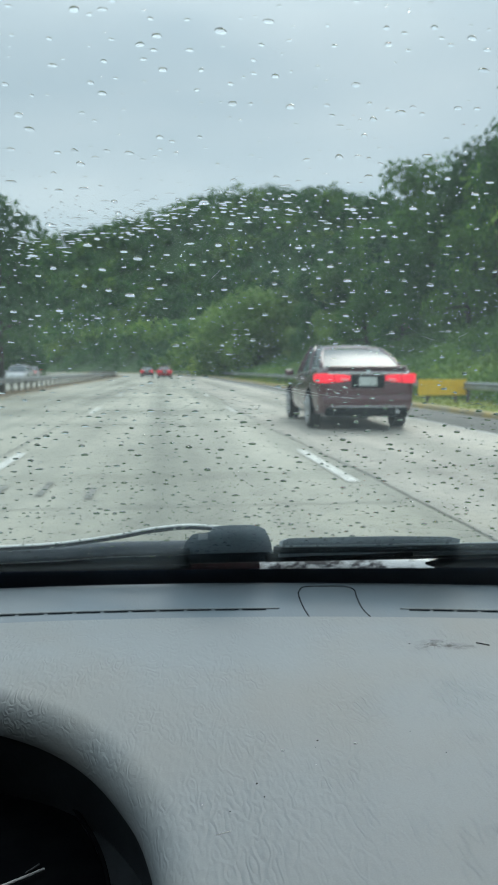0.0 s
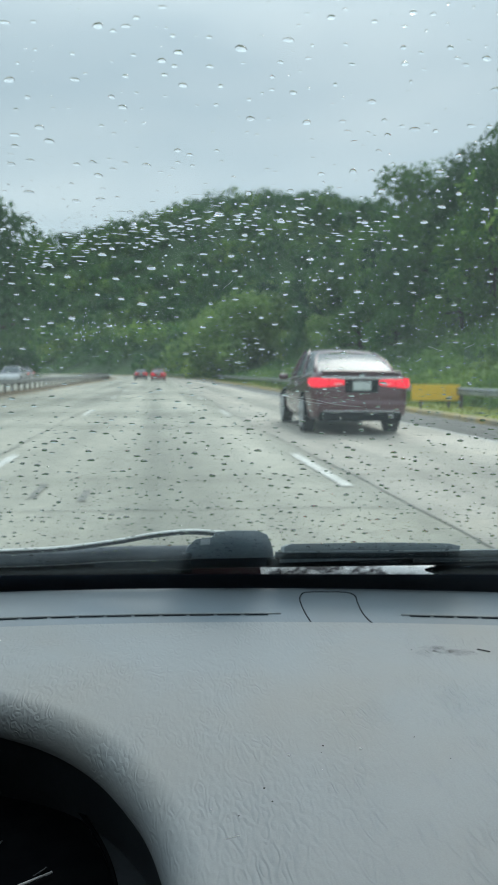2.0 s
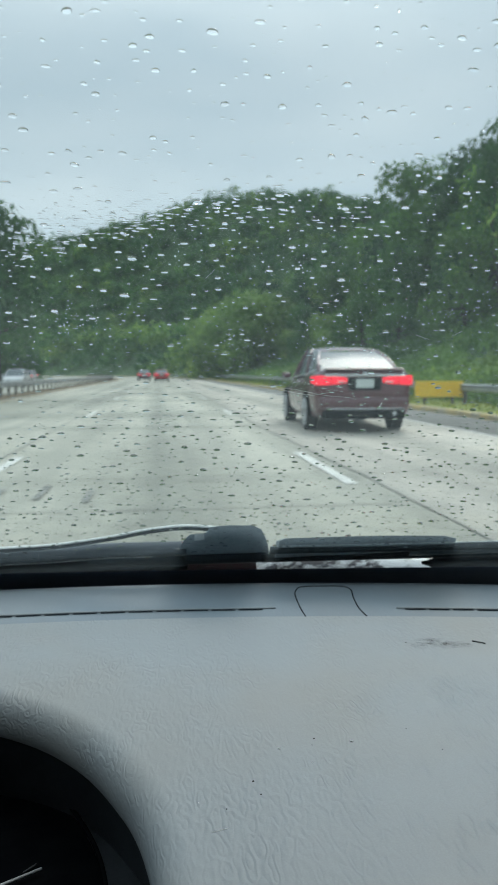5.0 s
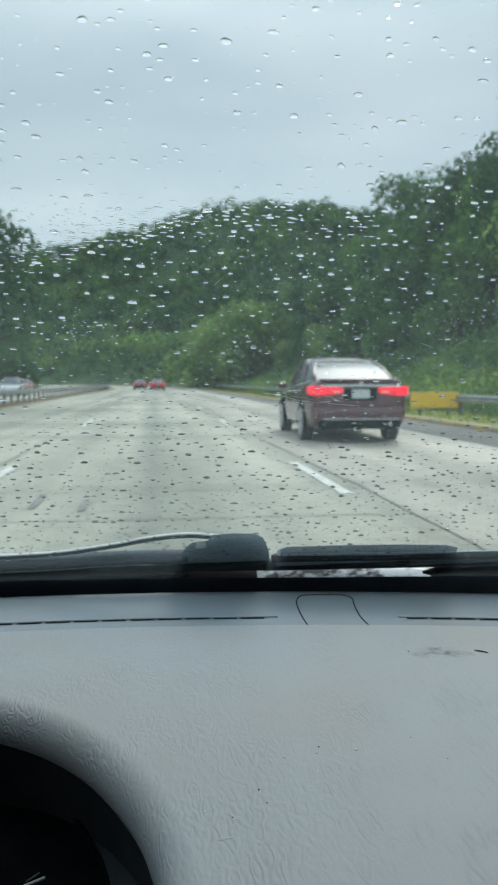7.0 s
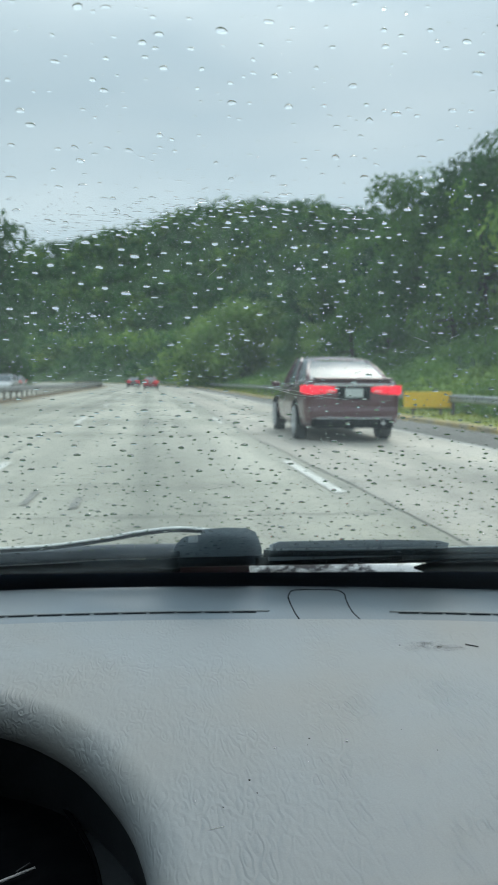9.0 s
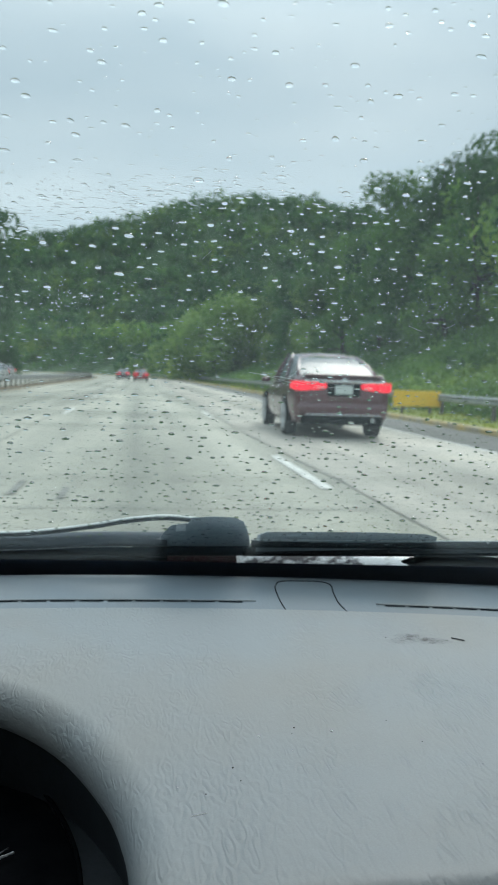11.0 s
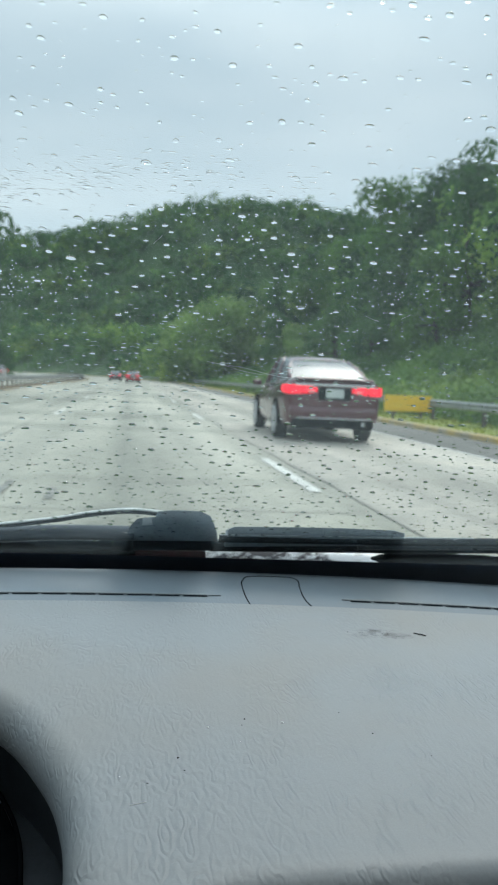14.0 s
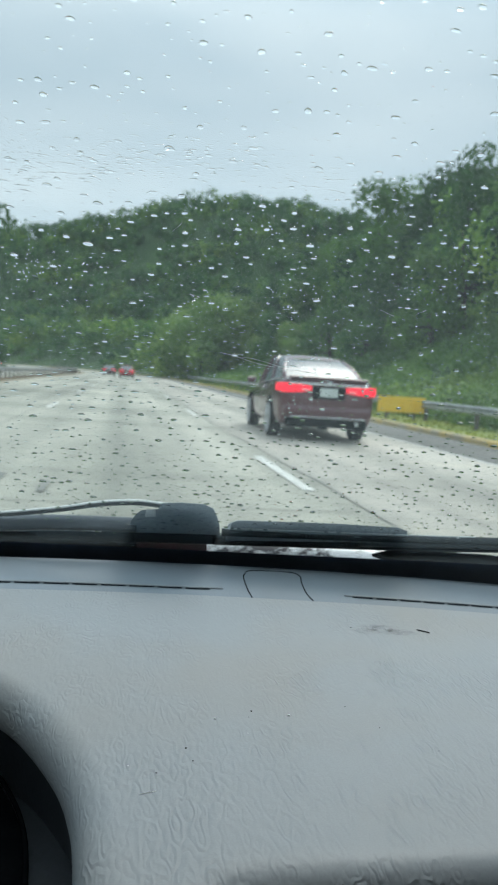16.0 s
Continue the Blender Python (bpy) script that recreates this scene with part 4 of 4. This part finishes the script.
rng = random.Random(3)
scuff = empty("scuff_mark", "faint grey scuff mark on the dashboard vinyl", "scuff mark", on_pad(0.26, 0.641))
for k in range(9):
    cx, cy = rng.uniform(-0.026, 0.018), rng.uniform(-0.011, 0.009)
    a, b = rng.uniform(0.006, 0.016), rng.uniform(0.004, 0.009)
    ring = []
    for s in range(14):
        th = 2 * math.pi * s / 14
        k2 = rng.uniform(0.75, 1.2)
        X, Y = cx + a * k2 * math.cos(th), cy + b * k2 * math.sin(th) - 0.1 * cx
        ring.append((X, Y, dash_z(0.26 + X, 0.641 + Y) - dash_z(0.26, 0.641) + 0.0002 + 0.00004 * k))
    raw("smear", ring, [tuple(range(14))], STAIN, scuff)
thread = tube("thread", [on_pad(0.2835 + 0.0032 * k, 0.638 - 0.0025 * k + 0.0008 * math.sin(k * 0.8)) + Vector((0, 0, 0.0007)) for k in range(4)], 0.0005, GAP)
tagged(thread, "short black thread lying on the dashboard vinyl", "thread")
line = tube("fibre", [on_pad(0.026 + 0.003 * k, 0.392 + 0.0008 * k) + Vector((0, 0, 0.0001)) for k in range(4)], 0.00022, CRUMB_W)
tagged(line, "thin white fibre lying on the dashboard vinyl", "fibre")
for x, y, s, m, kind in ((0.103, 0.484, 1.0, CRUMB_D, "dark"), (0.077, 0.474, 1.5, CRUMB_W, "white"), (0.128, 0.478, 1.4, CRUMB_W, "white"), (0.055, 0.438, 1.0, CRUMB_D, "dark"),
                      (0.058, 0.424, 0.8, CRUMB_D, "dark"), (0.036, 0.412, 0.7, CRUMB_D, "dark"), (0.100, 0.476, 0.6, CRUMB_D, "dark"), (0.171, 0.490, 0.6, CRUMB_D, "dark"),
                      (0.186, 0.46, 0.7, CRUMB_D, "dark"), (0.215, 0.43, 0.6, CRUMB_D, "dark"), (-0.156, 0.688, 1.8, CRUMB_W, "white"), (0.02, 0.42, 0.7, CRUMB_W, "white"),
                      (0.222, 0.643, 1.0, CRUMB_D, "dark"), (0.096, 0.455, 0.6, CRUMB_W, "white")):
    bm = bmesh.new()
    bmesh.ops.create_icosphere(bm, subdivisions=1, radius=0.0008 * s)
    for q in bm.verts:
        q.co *= rng.uniform(0.7, 1.2)
    for q in bm.verts:
        q.co.z *= 0.55
    c = part("crumb", bm, m)
    c.location = on_pad(x, y) + Vector((0, 0, 0.0002 * s))
    tagged(c, f"tiny {kind} crumb on the dashboard vinyl", "crumb", "crumbs on the dashboard")

# instrument cluster in its dark recess
cluster = empty("instrument_cluster", "dark instrument cluster under the dashboard hood", "instrument cluster", (-0.25, 0.45, 0.70))
part("tray", box(bmesh.new(), (-0.40, -0.20, 0.070), (0.245, 0.18, 0.092)), BLACK, cluster)
arc = smooth_line([(-0.20, 0.150, 0.1), (0.02, 0.172, 0.1), (0.11, 0.150, 0.1), (0.161, 0.111, 0.1), (0.196, 0.050, 0.1), (0.213, -0.010, 0.1), (0.216, -0.08, 0.1), (0.20, -0.16, 0.1)], 50)
tube("dial_rim", arc, 0.0016, GAP, cluster, "black dial surround")
raw("dial_face", [(p.x, p.y, 0.0945) for p in arc] + [(-0.2, -0.16, 0.0945)], [tuple(range(51))], GAP, cluster)
tube("needle", [(0.10, -0.024, 0.098), (0.170, 0.017, 0.098)], [0.0016, 0.0009], NEEDLE, cluster, "pale speedometer needle")
for k in range(7):
    a = radians(20 + 22 * k)
    tube("tick", [(0.08 + 0.105 * math.cos(a), -0.07 + 0.13 * math.sin(a), 0.096), (0.08 + 0.115 * math.cos(a), -0.07 + 0.142 * math.sin(a), 0.096)], 0.0006, TICK, cluster)

# vent bezel and dark console below the lip
vent = empty("air_vent", "grey plastic air vent bezel under the dashboard lip", "air vent", (0.06, 0.34, 0.8))
bezel = part("bezel", box(bmesh.new(), (-0.026, -0.018, 0.0), (0.022, 0.004, 0.0525), 0.003), VINYL, vent)
bezel.rotation_euler.z = 0.2
part("opening", box(bmesh.new(), (0.024, 0.004, -0.08), (0.33, 0.012, 0.022), 0.003), BLACK, vent)
console = part("console", box(bmesh.new(), (-0.09, 0.30, 0.18), (0.60, 0.36, 0.70), 0.02), BLACK)
tagged(console, "black lower dashboard and console", "console", kind="structure")

# windscreen: two faces of clear glass, 5 mm apart
nx, nz = 49, 33
gx = [-0.83 + 1.40 * i / (nx - 1) for i in range(nx)]
gz = [0.835 + (1.31 - 0.835) * j / (nz - 1) for j in range(nz)]
outer = [glass_point(x, z) for x in gx for z in gz]
inner = [glass_point(x, z, -0.005) for x in gx for z in gz]
f1 = grid_faces(nx, nz)
n_o = len(outer)
windscreen = empty("windscreen", "rain-spotted clear windscreen of the car", "windscreen", kind="structure")
pane = raw("pane", outer + inner, [face[::-1] for face in f1] + [tuple(q + n_o for q in reversed(face)) for face in f1], GLASS, windscreen, smooth=True)
pane.visible_shadow = False
fv = []
for i in range(nx):
    x = gx[i]
    for z in (0.835, 0.8940 + 0.06 * (x - 0.08) ** 2):
        fv.append(glass_point(x, z, -0.008))
raw("black_border", fv, grid_faces(nx, 2), FRIT, windscreen, "black ceramic border along the base")


for x0, x1, thick in ((-0.82, 0.030, [0.010] * 29 + [0.009, 0.006]), (0.31, 0.56, [0.0015, 0.004, 0.007, 0.009] + [0.010] * 27)):
    tube("seal_strip", [glass_point(x0 + (x1 - x0) * k / 30, 0.882, 0.008) for k in range(31)], thick, GAP, windscreen, "black rubber seal along the glass base")


# ---- rain on the glass ----
def drop_mesh(rng, x, z, wide, tall, verts, faces, ring=14):
    """A flat cap of water on the glass, with an uneven outline."""
    c = glass_point(x, z, 0.0003)
    nrm = (glass_point(x, z, 0.01) - glass_point(x, z)).normalized()
    e1 = Vector((1, 0, 0))
    e1 = (e1 - nrm * e1.dot(nrm)).normalized()
    e2 = nrm.cross(e1)
    if e2.z < 0:
        e2 = -e2
    h = (0.34 - 0.04 * smoothstep(1.15, 1.20, z) + 0.05 * smoothstep(1.20, 1.23, z)) * min(wide, tall) * rng.uniform(0.8, 1.2)
    ph, am = rng.uniform(0, 6.28), rng.uniform(0.03, 0.16)
    ph2, sag = rng.uniform(0, 6.28), -rng.uniform(0.75, 1.2) * (1.6 - 0.6 * smoothstep(1.07, 1.11, z) + 0.6 * smoothstep(1.20, 1.23, z))  # the wind drives the water up the glass
    rim = []
    for k in range(ring):
        a = 2 * math.pi * k / ring
        s = 1 + am * math.cos(2 * a + ph) + 0.5 * am * math.cos(3 * a + ph2)
        rim.append(e1 * (wide * 0.5 * s * math.cos(a)) + e2 * (tall * 0.5 * s * math.sin(a)))
    i = len(verts)
    levels = ((1.0, 0.0), (0.97, 0.26), (0.86, 0.55), (0.66, 0.80), (0.36, 0.95))
    for r, u in levels:
        verts += [c + p * r + nrm * (h * u) - e2 * (sag * tall * 0.25 * u) for p in rim]
    verts.append(c + nrm * h - e2 * (sag * tall * 0.25))
    for lv in range(len(levels) - 1):
        for k in range(ring):
            k2 = (k + 1) % ring
            faces.append((i + (lv + 1) * ring + k, i + (lv + 1) * ring + k2, i + lv * ring + k2, i + lv * ring + k))
    last = i + (len(levels) - 1) * ring
    for k in range(ring):
        faces.append((last + (k + 1) % ring, last + k, i + len(levels) * ring))
    j = len(verts)
    verts += [c + p for p in rim]
    faces.append(tuple(range(j, j + ring)))


# the largest drops: across, height, width in mm
BIG = [
    (-0.050, 1.270, 5.1), (-0.026, 1.264, 5.8), (-0.021, 1.259, 4.5), (0.014, 1.268, 7.0), (0.047, 1.270, 5.7), (0.081, 1.270, 5.8),
    (0.116, 1.269, 5.2), (0.132, 1.249, 6.2), (0.018, 1.256, 4.6), (-0.018, 1.249, 4.6), (-0.045, 1.234, 7.6), (0.008, 1.234, 4.8),
    (0.069, 1.245, 4.7), (0.063, 1.225, 7.0), (0.003, 1.190, 6.1), (-0.015, 1.188, 8.4), (-0.021, 1.168, 8.8), (0.034, 1.195, 6.8),
    (0.083, 1.194, 6.8), (0.005, 1.181, 6.2), (-0.037, 1.182, 6.2), (0.039, 1.178, 5.5), (0.019, 1.185, 5.4), (0.089, 1.183, 5.1),
    (0.072, 1.175, 5.2), (0.103, 1.192, 5.4), (0.155, 1.177, 5.3), (-0.006, 1.184, 4.2), (-0.068, 1.159, 6.6), (-0.098, 1.158, 5.9),
    (0.069, 1.157, 5.8), (0.059, 1.161, 4.9), (0.135, 1.147, 6.5),
]
rng = random.Random(77)
rv, rf = [], []
placed = []
for x, z, w in BIG:
    wide = w / 1000 * (1 - 0.35 * smoothstep(1.15, 1.25, z))
    drop_mesh(rng, x, z, wide * 0.78, wide * rng.uniform(0.32, 0.48), rv, rf, 18)
    placed.append((x, z, wide))
PX = np.array([p[0] for p in placed] + [0.0] * 6000)
PZ = np.array([p[1] for p in placed] + [0.0] * 6000)
PW = np.array([p[2] for p in placed] + [0.0] * 6000)
n_p = len(placed)
for _ in range(14000):
    x, z = rng.uniform(-0.34, 0.50), rng.uniform(0.905, 1.30)
    wide = (0.0012 + 0.0029 * rng.random() ** 1.9) * (1.22 - 0.22 * smoothstep(1.06, 1.11, z) + 0.06 * smoothstep(1.19, 1.23, z))
    if rng.random() < 0.55 * smoothstep(1.09, 1.10, z) * (1 - smoothstep(1.13, 1.16, z)):
        continue
    if (((x - PX[:n_p]) ** 2 + ((z - PZ[:n_p]) * 1.6) ** 2) < (0.0021 + 0.62 * (wide + PW[:n_p])) ** 2).any():
        continue
    PX[n_p], PZ[n_p], PW[n_p] = x, z, wide
    n_p += 1
    drop_mesh(rng, x, z, wide * rng.uniform(1.0, 1.5), wide * rng.uniform(0.42, 0.68), rv, rf, 12)
    if n_p >= 4300:
        break
# thin wiped streaks
for _ in range(330):
    x, z = rng.uniform(-0.1, 0.42), rng.gauss(1.112, 0.024)
    drop_mesh(rng, x, z, rng.uniform(0.0015, 0.0048), rng.uniform(0.0003, 0.0007), rv, rf, 10)
# a smeared band of fine water higher up
for _ in range(230):
    x = rng.gauss(-0.005, 0.065)
    z = 1.2125 - 1.1 * (x - 0.06) ** 2 + rng.gauss(0, 0.0045)
    drop_mesh(rng, x, z, rng.uniform(0.0016, 0.0055), rng.uniform(0.0005, 0.0012), rv, rf, 10)
# fine spatter in loose clusters
for _ in range(34):
    cx, cz, spread = rng.uniform(-0.28, 0.45), rng.uniform(1.08, 1.24), rng.uniform(0.008, 0.03)
    for _ in range(rng.randint(10, 34)):
        wide = rng.uniform(0.0005, 0.0012)
        drop_mesh(rng, rng.gauss(cx, spread), rng.gauss(cz, spread * 0.4), wide * 1.3, wide, rv, rf, 8)
rain = raw("raindrops", rv, rf, WATER, smooth=True)
tagged(rain, "clear raindrops scattered over the outside of the windscreen", "raindrops", kind="stuff")


# fine scratches, with their glints put into a pale colour
for x0, z0, x1, z1, bow in ((0.076, 1.1125, 0.121, 1.1040, 0.0012), (0.092, 1.1105, 0.148, 1.1020, 0.0015), (0.179, 1.1480, 0.190, 1.1450, 0.0003), (0.205, 1.1470, 0.210, 1.1500, 0.0002), (0.031, 1.1815, 0.036, 1.1860, 0.0004)):
    pts = [glass_point(x0 + (x1 - x0) * k / 8, z0 + (z1 - z0) * k / 8 + bow * 0.4 * math.sin(k * 0.9), -0.0056) for k in range(9)]
    tube("scratch", pts, 0.0001, EDGE, windscreen, "fine scratch in the glass, its glint painted pale", seg=5)


# ---- wipers, cowl and bonnet outside ----
def out_point(x, z, off):
    """A point off metres clear of the glass, that far down the slope too."""
    return glass_point(x, z - 1.42 * off, off)


def glass_block(name, outline, depth, off, material, parent, label=""):
    """A solid plate whose outline lies on the glass."""
    n = len(outline)
    v = [out_point(x, z, off) for x, z in outline] + [out_point(x, z, off + depth) for x, z in outline]
    cx, cz = sum(p[0] for p in outline) / n, sum(p[1] for p in outline) / n
    v += [out_point(cx + (x - cx) * 0.9, cz + (z - cz) * 0.9, off + depth + 0.004) for x, z in outline]
    faces = [tuple(range(n))[::-1], tuple(range(2 * n, 3 * n))]
    for k in range(n):
        m = (k + 1) % n
        faces += [(k, m, n + m, n + k), (n + k, n + m, 2 * n + m, 2 * n + k)]
    return raw(name, v, faces, material, parent, label)


wiper = empty("windscreen_wiper", "parked black windscreen wiper with a highlight painted along its edge", "wiper", group="wipers")
edge = smooth_line([(-0.60, 0.925, 0), (-0.30, 0.928, 0), (-0.175, 0.931, 0), (-0.118, 0.934, 0), (-0.058, 0.944, 0), (-0.016, 0.954, 0), (0.025, 0.959, 0), (0.067, 0.955, 0)], 60)
# the wet highlight on the blade edge is put into this pale colour
tube("edge_strip", [out_point(p.x, p.y, 0.012) for p in edge], 0.0036, EDGE, wiper, "edge strip with a highlight painted pale", flat=0.35)
tube("spring_strip", [out_point(p.x, p.y - 0.0032, 0.013) for p in edge], 0.0028, ARM, wiper)
low = smooth_line([(-0.60, 0.912, 0), (-0.18, 0.915, 0), (-0.06, 0.921, 0), (0.028, 0.922, 0)], 40)
tube("blade", [out_point(p.x, p.y, 0.010) for p in low], 0.0085, BLADE, wiper, seg=10)
tube("arm", [out_point(p.x, p.y - 0.019, 0.012) for p in low], 0.0085, ARM, wiper, seg=10)
# pale tube painted as the glint on the wet arm
tube("glint_line", [out_point(p.x, p.y - 0.0135, 0.0045) for p in low[6:34]], 0.00035, PATCH, wiper, "thin pale line painted as a glint along the arm", seg=5)
tube("rubber_lip", [out_point(p.x, p.y - 0.028, 0.006) for p in low], 0.003, BLACK, wiper)
cap = glass_block("pivot_cap", [(0.020, 0.910), (0.021, 0.928), (0.026, 0.938), (0.031, 0.944), (0.049, 0.947), (0.052, 0.9555), (0.072, 0.9575), (0.097, 0.957), (0.108, 0.951), (0.114, 0.940), (0.120, 0.926), (0.123, 0.913)], 0.018, 0.006, COWL, wiper, "grey plastic pivot cap")
tube("linkage", [out_point(0.016 + 0.116 * k / 12, 0.9035 + 0.0030 * k / 12, 0.012) for k in range(13)], 0.0072, BAR, wiper, "dark bar under the pivot cap", seg=10)
glass_block("cap_patch", [(0.036, 0.934), (0.036, 0.944), (0.046, 0.945), (0.047, 0.935)], 0.001, 0.0035, PATCH, wiper, "pale worn patch")
wiper_two = empty("windscreen_wiper", "second black windscreen wiper parked at the glass base", "wiper", group="wipers")
glass_block("blade", [(0.133, 0.903), (0.132, 0.932), (0.137, 0.936), (0.20, 0.9385), (0.25, 0.940), (0.312, 0.9400), (0.326, 0.936), (0.334, 0.918), (0.25, 0.911), (0.19, 0.907)], 0.012, 0.006, COWL, wiper_two)
bar = smooth_line([(0.124, 0.9165, 0), (0.20, 0.9185, 0), (0.28, 0.921, 0), (0.36, 0.925, 0), (0.45, 0.931, 0), (0.55, 0.939, 0)], 40)
tube("arm_bar", [out_point(p.x, p.y, 0.0052) for p in bar], 0.0046, ARM, wiper_two, "black wiper arm", seg=10)
# pale tube painted as the highlight where blade and arm meet
tube("seam", [out_point(p.x, p.y + 0.0062, 0.0045) for p in bar[:28]], 0.0005, PATCH, wiper_two, "thin highlight painted along the seam of the blade", seg=6)
arm_two = smooth_line([(0.118, 0.904, 0), (0.17, 0.9055, 0), (0.25, 0.9085, 0), (0.34, 0.9135, 0), (0.46, 0.923, 0), (0.54, 0.931, 0)], 40)
tube("arm", [out_point(p.x, p.y, 0.010) for p in arm_two], 0.0062, ARM, wiper_two, seg=10)
tube("blade_end", [out_point(p.x, p.y + 0.006, 0.010) for p in arm_two[19:]], 0.0065, BLADE, wiper_two, seg=10)

cv = []
for i in range(41):
    x = -0.84 + 1.42 * i / 40
    yb = glass_point(x, 0.872).y
    for dy, z in ((0.002, 0.874), (0.018, 0.889), (0.045, 0.888), (0.085, 0.866), (0.10, 0.84)):
        cv.append((x, yb + dy, z))
ev = []
for i in range(13):
    x = -0.02 + 0.135 * i / 12
    yb = glass_point(x, 0.872).y
    for dy, z in ((0.002, 0.8775), (0.018, 0.8925), (0.045, 0.8915)):
        ev.append((x, yb + dy, z))
tagged(raw("bonnet_edge", ev, grid_faces(13, 3), BONNET_EDGE, smooth=True), "wet dark red rear edge of the bonnet", "bonnet", kind="structure")
cowl = raw("cowl_panel", cv, grid_faces(41, 5), COWL_GLARE, smooth=True)
tagged(cowl, "wet grey plastic cowl panel below the windscreen, sky reflection painted pale", "cowl", kind="structure")
hv = []
for i in range(33):
    x = -0.80 + 1.34 * i / 32
    for j in range(12):
        t = j / 11
        y = 0.965 - 0.19 * (x - AX) ** 2 + 0.95 * t
        hv.append((x, y, 0.862 - 0.10 * t - 0.17 * t * t - 0.06 * (x - AX) ** 2))
bonnet = raw("bonnet", hv, grid_faces(33, 12), BONNET_PAINT, smooth=True)
tagged(bonnet, "wet dark red bonnet sloping down ahead of the glass", "bonnet", kind="structure")

# plain shell that closes the cabin round the camera
def shell(name, lo, hi, label):
    return tagged(part(name, box(bmesh.new(), lo, hi), LINER), label, "cabin", kind="structure")


shell("ceiling", (-0.86, -1.7, 1.312), (0.60, 0.325, 1.34), "grey cabin headliner over the seats")
shell("wall_rear", (-0.86, -1.75, 0.30), (0.60, -1.70, 1.42), "plain rear wall of the cabin")
shell("floor", (-0.86, -1.75, 0.20), (0.60, 0.95, 0.25), "dark cabin floor")
shell("wall_left", (-0.90, -1.75, 0.20), (-0.86, 0.70, 0.95), "plain lower door panels of the cabin")
shell("wall_right", (0.60, -1.75, 0.20), (0.64, 0.70, 0.93), "plain lower door panels of the cabin")
shell("firewall", (-0.86, 0.91, 0.25), (0.60, 0.95, 0.82), "plain bulkhead below the windscreen")
# unseen panels added where side windows would be, keeping light off the dashboard
shell("side_blind", (-0.90, -1.75, 0.95), (-0.86, 0.36, 1.40), "unseen panel added over the side windows to block light")
shell("side_blind", (0.60, -1.75, 0.95), (0.64, 0.36, 1.40), "unseen panel added over the side windows to block light")
